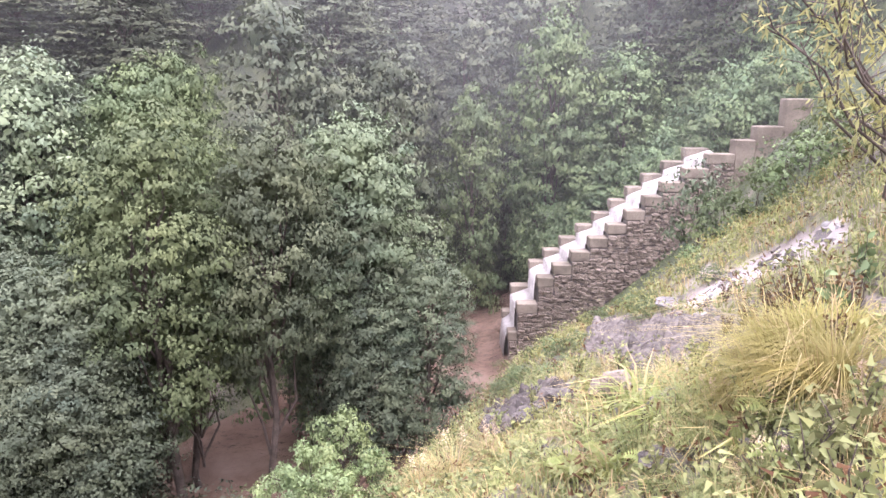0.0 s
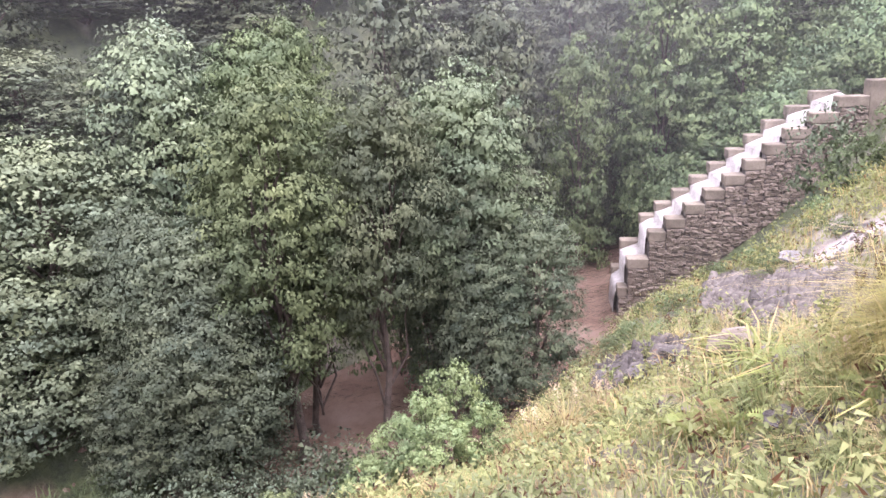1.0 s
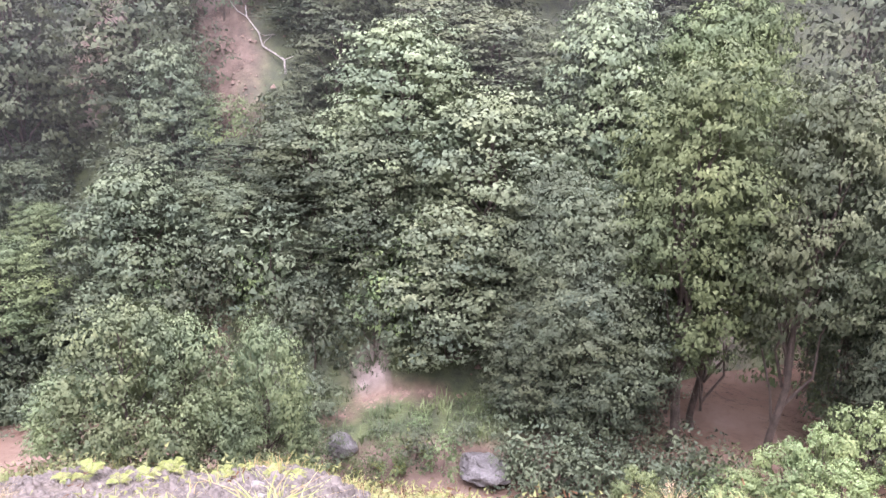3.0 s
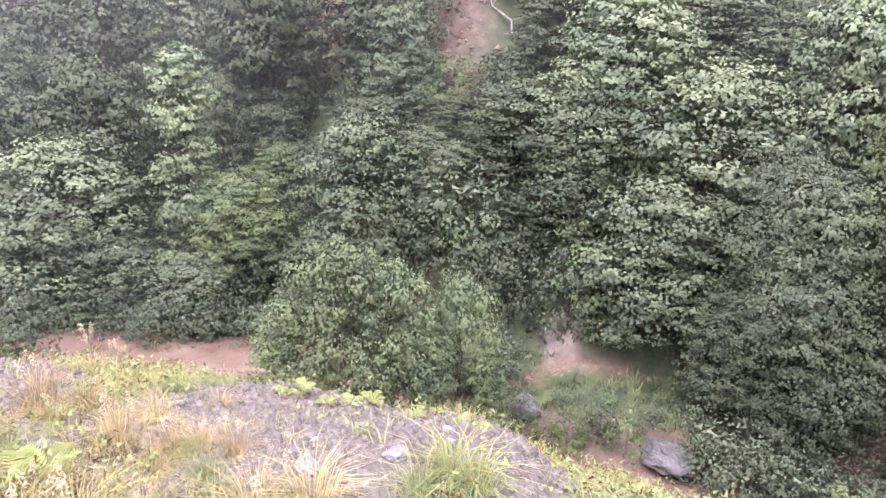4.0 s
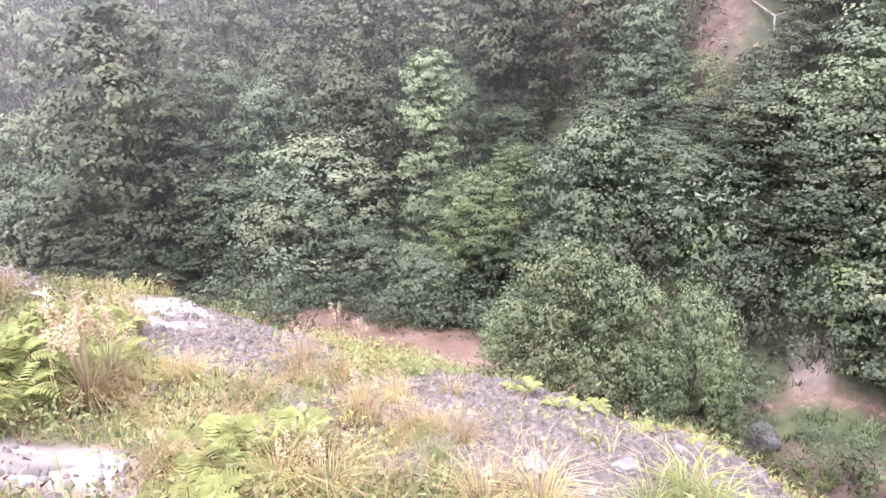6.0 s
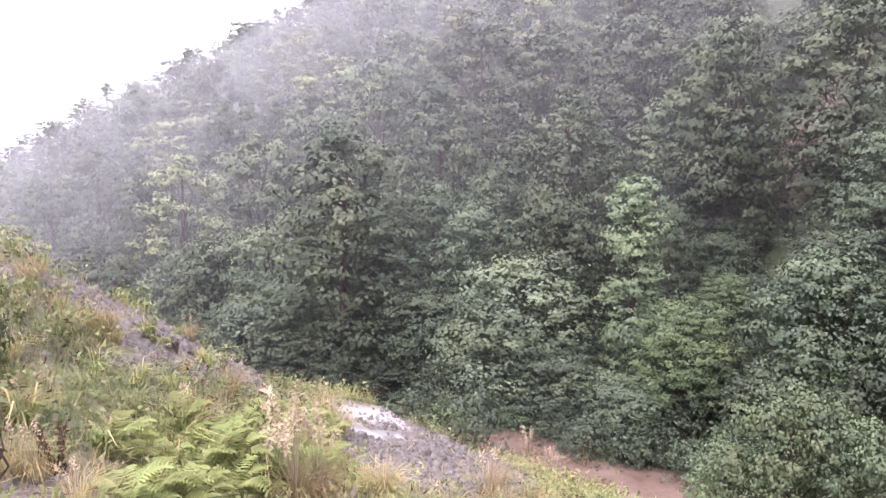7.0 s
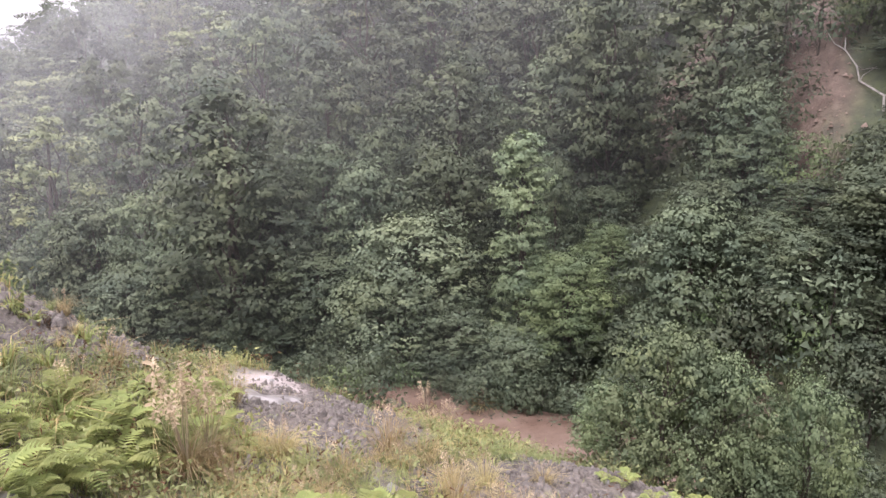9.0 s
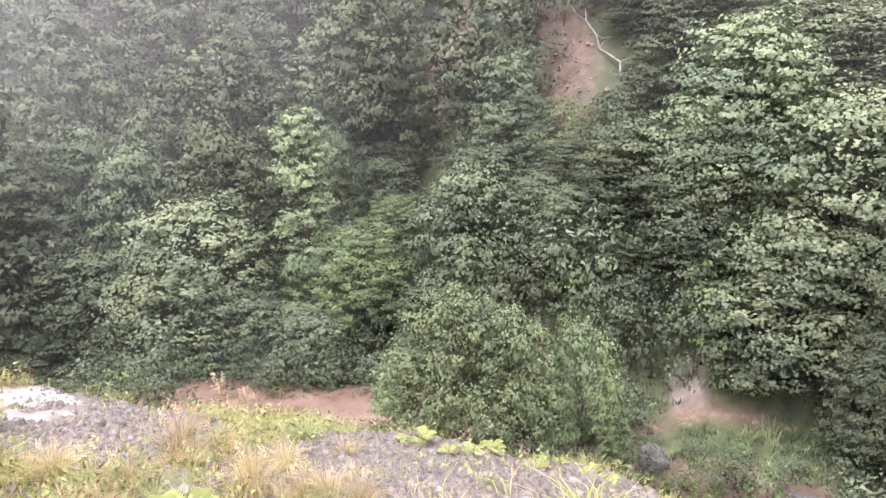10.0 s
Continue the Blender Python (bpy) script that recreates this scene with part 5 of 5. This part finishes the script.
set_out(WEEDS, [
    (-30.0, 17.5, "l", 0.6), (-31.5, 13.5, "l", 0.55), (-29.5, 28, "b", 0.8), (-27.5, 28.5, "b", 0.7), (-31, 26.5, "b", 0.9), (-25.5, 29.5, "b", 0.6), (-22.5, 29.5, "b", 0.6), (-32, 30, "b", 0.8),
    (-15.2, 28, "b", 0.6), (-18.5, 26.5, "b", 0.6), (-11.5, 27.5, "b", 0.5), (-28.8, 16.6, "d", 1.0), (-27, 16.2, "d", 1.0), (-25.5, 17.0, "d", 1.0), (-30.5, 16.5, "d", 1.0), (-24, 18.0, "d", 0.8),
    (117.5, 25.5, "d", 0.7), (128.8, 23.2, "d", 1.2), (129.5, 22.6, "d", 1.0), (124.5, 22.5, "d", 0.9), (115.5, 16.8, "d", 0.5), (121, 22, "d", 0.5), (127.5, 19, "b", 0.6),
    (43.8, 33.6, "b", 0.9), (45, 33.2, "b", 0.9), (125, 13, "b", 0.5), (112, 26, "d", 0.8),
] + WILD, "weeds on the hillside")

# ---- puddles, clods and fallen wood ----


def make_puddle(a0, a1, d0, d1, label, lift=0.04):
    """A shallow sheet of rain water with an uneven edge, lying in the track."""
    n, m = 40, 7
    u, w = np.meshgrid(np.linspace(0, 1, n), np.linspace(-1, 1, m), indexing="ij")
    taper = np.sqrt(np.clip(1 - (2 * u - 1) ** 4, 0, 1)) * (0.8 + 0.2 * np.sin(u * 17))
    A, D = a0 + (a1 - a0) * u, 0.5 * (d0 + d1) + 0.5 * (d1 - d0) * w * taper + 0.12 * np.sin(u * 9)
    X, Y = -D * np.sin(np.radians(A)), D * np.cos(np.radians(A))
    Z = land(X.ravel(), Y.ravel(), 0.7).reshape(X.shape)
    Z = Z + lift - 0.16 * np.maximum(np.abs(w), np.abs(2 * u - 1)) ** 5
    i, j = np.meshgrid(np.arange(n - 1), np.arange(m - 1), indexing="ij")
    f = np.stack([i * m + j, (i + 1) * m + j, (i + 1) * m + j + 1, i * m + j + 1], -1).reshape(-1, 4)
    me = mesh_from(np.stack([X.ravel(), Y.ravel(), Z.ravel()], 1), f, "puddle")
    me.materials.append(PUDDLE)
    me.polygons.foreach_set("use_smooth", np.ones(len(f), bool))
    return tagged(new("puddle", me), label, "puddle")


make_puddle(98.0, 103.4, 10.15, 11.3, "bright rain puddle on the gravel terrace", 0.06)
make_puddle(106.0, 124.0, 5.9, 6.4, "pale wet rill of rain water along the track")


def clods():
    rng = np.random.RandomState(77)
    n = 700
    az, d = np.concatenate([rng.normal(58.2, 1.9, n), 38 + 14 * np.arange(250) / 250, rng.normal(60, 0.9, 150)]), np.concatenate([rng.uniform(19, 30, n), 15.8 - 0.06 * np.arange(250) / 250 * 14 + rng.normal(0, 0.16, 250), rng.uniform(15.5, 20, 150)])
    x, y = -d * np.sin(np.radians(az)), d * np.cos(np.radians(az))
    z, n = land(x, y), len(x)
    s = 0.036 * rng.lognormal(0, 0.55, n)
    base = np.array([[1, 0, 0], [0.3, 0.95, 0], [-0.8, 0.6, 0], [-0.8, -0.6, 0], [0.3, -0.95, 0], [0.1, 0.1, 0.9]])
    v = base[None] * s[:, None, None] * rng.uniform(0.6, 1.4, (n, 6, 3)) + np.stack([x, y, z - 0.02], 1)[:, None]
    k = np.arange(n)[:, None] * 6
    f = np.concatenate([k + np.array([[i, (i + 1) % 5, 5]]) for i in range(5)], 1).reshape(-1, 3)
    return v.reshape(-1, 3), f


EARTH = plain("red_brown_earth", (0.13, 0.086, 0.065), (0.235, 0.168, 0.135), 3.0, 0.85, 0.5, 0.04)
stuff("earth_clods", clods(), EARTH, "loose red-brown clods of earth in the landslip", "earth")


def make_branch():
    rng = np.random.RandomState(3)
    x0, y0 = at(54.2, 22.2)
    x1, y1 = at(56.8, 24.0)
    a = np.array([x0, y0, ground_z(x0, y0) + 0.3])
    b = np.array([x1, y1, max(ground_z(x1, y1) + 0.5, EYE + 24.0 * math.tan(radians(0.9)))])
    main = bend(a, b, rng, 0.05, 6)
    pieces = [tube(main, np.linspace(0.036, 0.012, 6), 6)]
    for k in (1, 2, 3, 4):
        pieces.append(tube(bend(main[k], main[k] + rng.normal(0, 0.35, 3) + [0, 0, 0.3], rng, 0.08, 4), [0.018, 0.014, 0.01, 0.005], 4))
    me = mesh_from(*joined(pieces), "fallen_branch")
    me.materials.append(DEADWOOD)
    tagged(new("fallen_branch", me), "bare pale dead branch fallen across the landslip", "branch")


DEADWOOD = plain("bleached_dead_wood", (0.25, 0.23, 0.21), (0.42, 0.39, 0.36), 5.0, 0.8, 0.4, 0.01)
make_branch()


def make_bare_trunk():
    x, y = at(103.0, 36.0)
    z = ground_z(x, y)
    me = mesh_from(*tube(bend((0, 0, -0.3), (0.9, -0.2, EYE + 36 * math.tan(radians(-4.0)) - z), np.random.RandomState(8), 0.01, 6), np.linspace(0.1, 0.04, 6), 8), "bare_trunk")
    me.materials.append(BARK)
    ob = new("bare_trunk", me)
    ob.matrix_world = pose(x, y, z)
    tagged(ob, "slender bare grey tree trunk leaning in the wood", "trunk")


make_bare_trunk()

# ---- mist in the valley, put in as half-transparent white sheets ----


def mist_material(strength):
    m, n, l, p, out = material("mist_sheet")
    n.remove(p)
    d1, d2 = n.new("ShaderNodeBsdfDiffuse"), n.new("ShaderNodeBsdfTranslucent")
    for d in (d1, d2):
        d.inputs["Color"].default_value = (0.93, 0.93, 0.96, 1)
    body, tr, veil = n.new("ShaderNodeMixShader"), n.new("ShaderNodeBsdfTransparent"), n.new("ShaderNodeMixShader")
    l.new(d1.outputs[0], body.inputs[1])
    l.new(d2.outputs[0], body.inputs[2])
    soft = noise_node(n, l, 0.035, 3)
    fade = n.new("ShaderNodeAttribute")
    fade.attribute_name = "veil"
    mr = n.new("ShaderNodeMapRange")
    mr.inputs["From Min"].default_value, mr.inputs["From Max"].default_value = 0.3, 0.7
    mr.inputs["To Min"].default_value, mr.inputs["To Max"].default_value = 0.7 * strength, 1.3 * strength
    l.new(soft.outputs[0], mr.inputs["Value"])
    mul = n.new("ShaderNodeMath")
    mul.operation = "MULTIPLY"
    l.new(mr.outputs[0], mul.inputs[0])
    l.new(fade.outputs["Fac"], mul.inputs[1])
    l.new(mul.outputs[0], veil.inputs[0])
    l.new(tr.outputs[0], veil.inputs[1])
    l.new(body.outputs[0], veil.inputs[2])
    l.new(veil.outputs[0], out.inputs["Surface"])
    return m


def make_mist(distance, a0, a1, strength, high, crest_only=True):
    """Haze added as a thin white sheet curved across the valley, thinning at its edges."""
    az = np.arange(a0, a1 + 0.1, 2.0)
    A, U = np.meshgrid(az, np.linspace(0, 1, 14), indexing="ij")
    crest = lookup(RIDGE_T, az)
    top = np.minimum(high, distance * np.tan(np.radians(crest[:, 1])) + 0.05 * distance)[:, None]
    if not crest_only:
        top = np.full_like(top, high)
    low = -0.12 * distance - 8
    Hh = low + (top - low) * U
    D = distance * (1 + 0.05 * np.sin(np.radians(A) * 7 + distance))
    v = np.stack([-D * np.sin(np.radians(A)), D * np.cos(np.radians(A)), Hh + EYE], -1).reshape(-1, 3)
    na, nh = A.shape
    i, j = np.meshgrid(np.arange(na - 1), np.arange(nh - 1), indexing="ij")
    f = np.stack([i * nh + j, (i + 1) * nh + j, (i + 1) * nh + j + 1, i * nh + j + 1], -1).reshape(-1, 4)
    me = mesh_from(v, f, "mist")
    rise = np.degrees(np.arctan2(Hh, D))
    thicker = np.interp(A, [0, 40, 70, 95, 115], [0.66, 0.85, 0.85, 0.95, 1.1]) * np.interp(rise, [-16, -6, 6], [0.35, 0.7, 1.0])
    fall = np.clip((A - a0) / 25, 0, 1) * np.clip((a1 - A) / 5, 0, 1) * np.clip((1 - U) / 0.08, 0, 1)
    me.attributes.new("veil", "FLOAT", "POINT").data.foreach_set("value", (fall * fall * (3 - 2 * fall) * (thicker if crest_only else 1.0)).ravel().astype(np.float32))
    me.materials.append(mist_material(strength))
    ob = tagged(new("mist", me), "thin white sheet standing in for rain mist before the slope", "mist", kind="stuff")
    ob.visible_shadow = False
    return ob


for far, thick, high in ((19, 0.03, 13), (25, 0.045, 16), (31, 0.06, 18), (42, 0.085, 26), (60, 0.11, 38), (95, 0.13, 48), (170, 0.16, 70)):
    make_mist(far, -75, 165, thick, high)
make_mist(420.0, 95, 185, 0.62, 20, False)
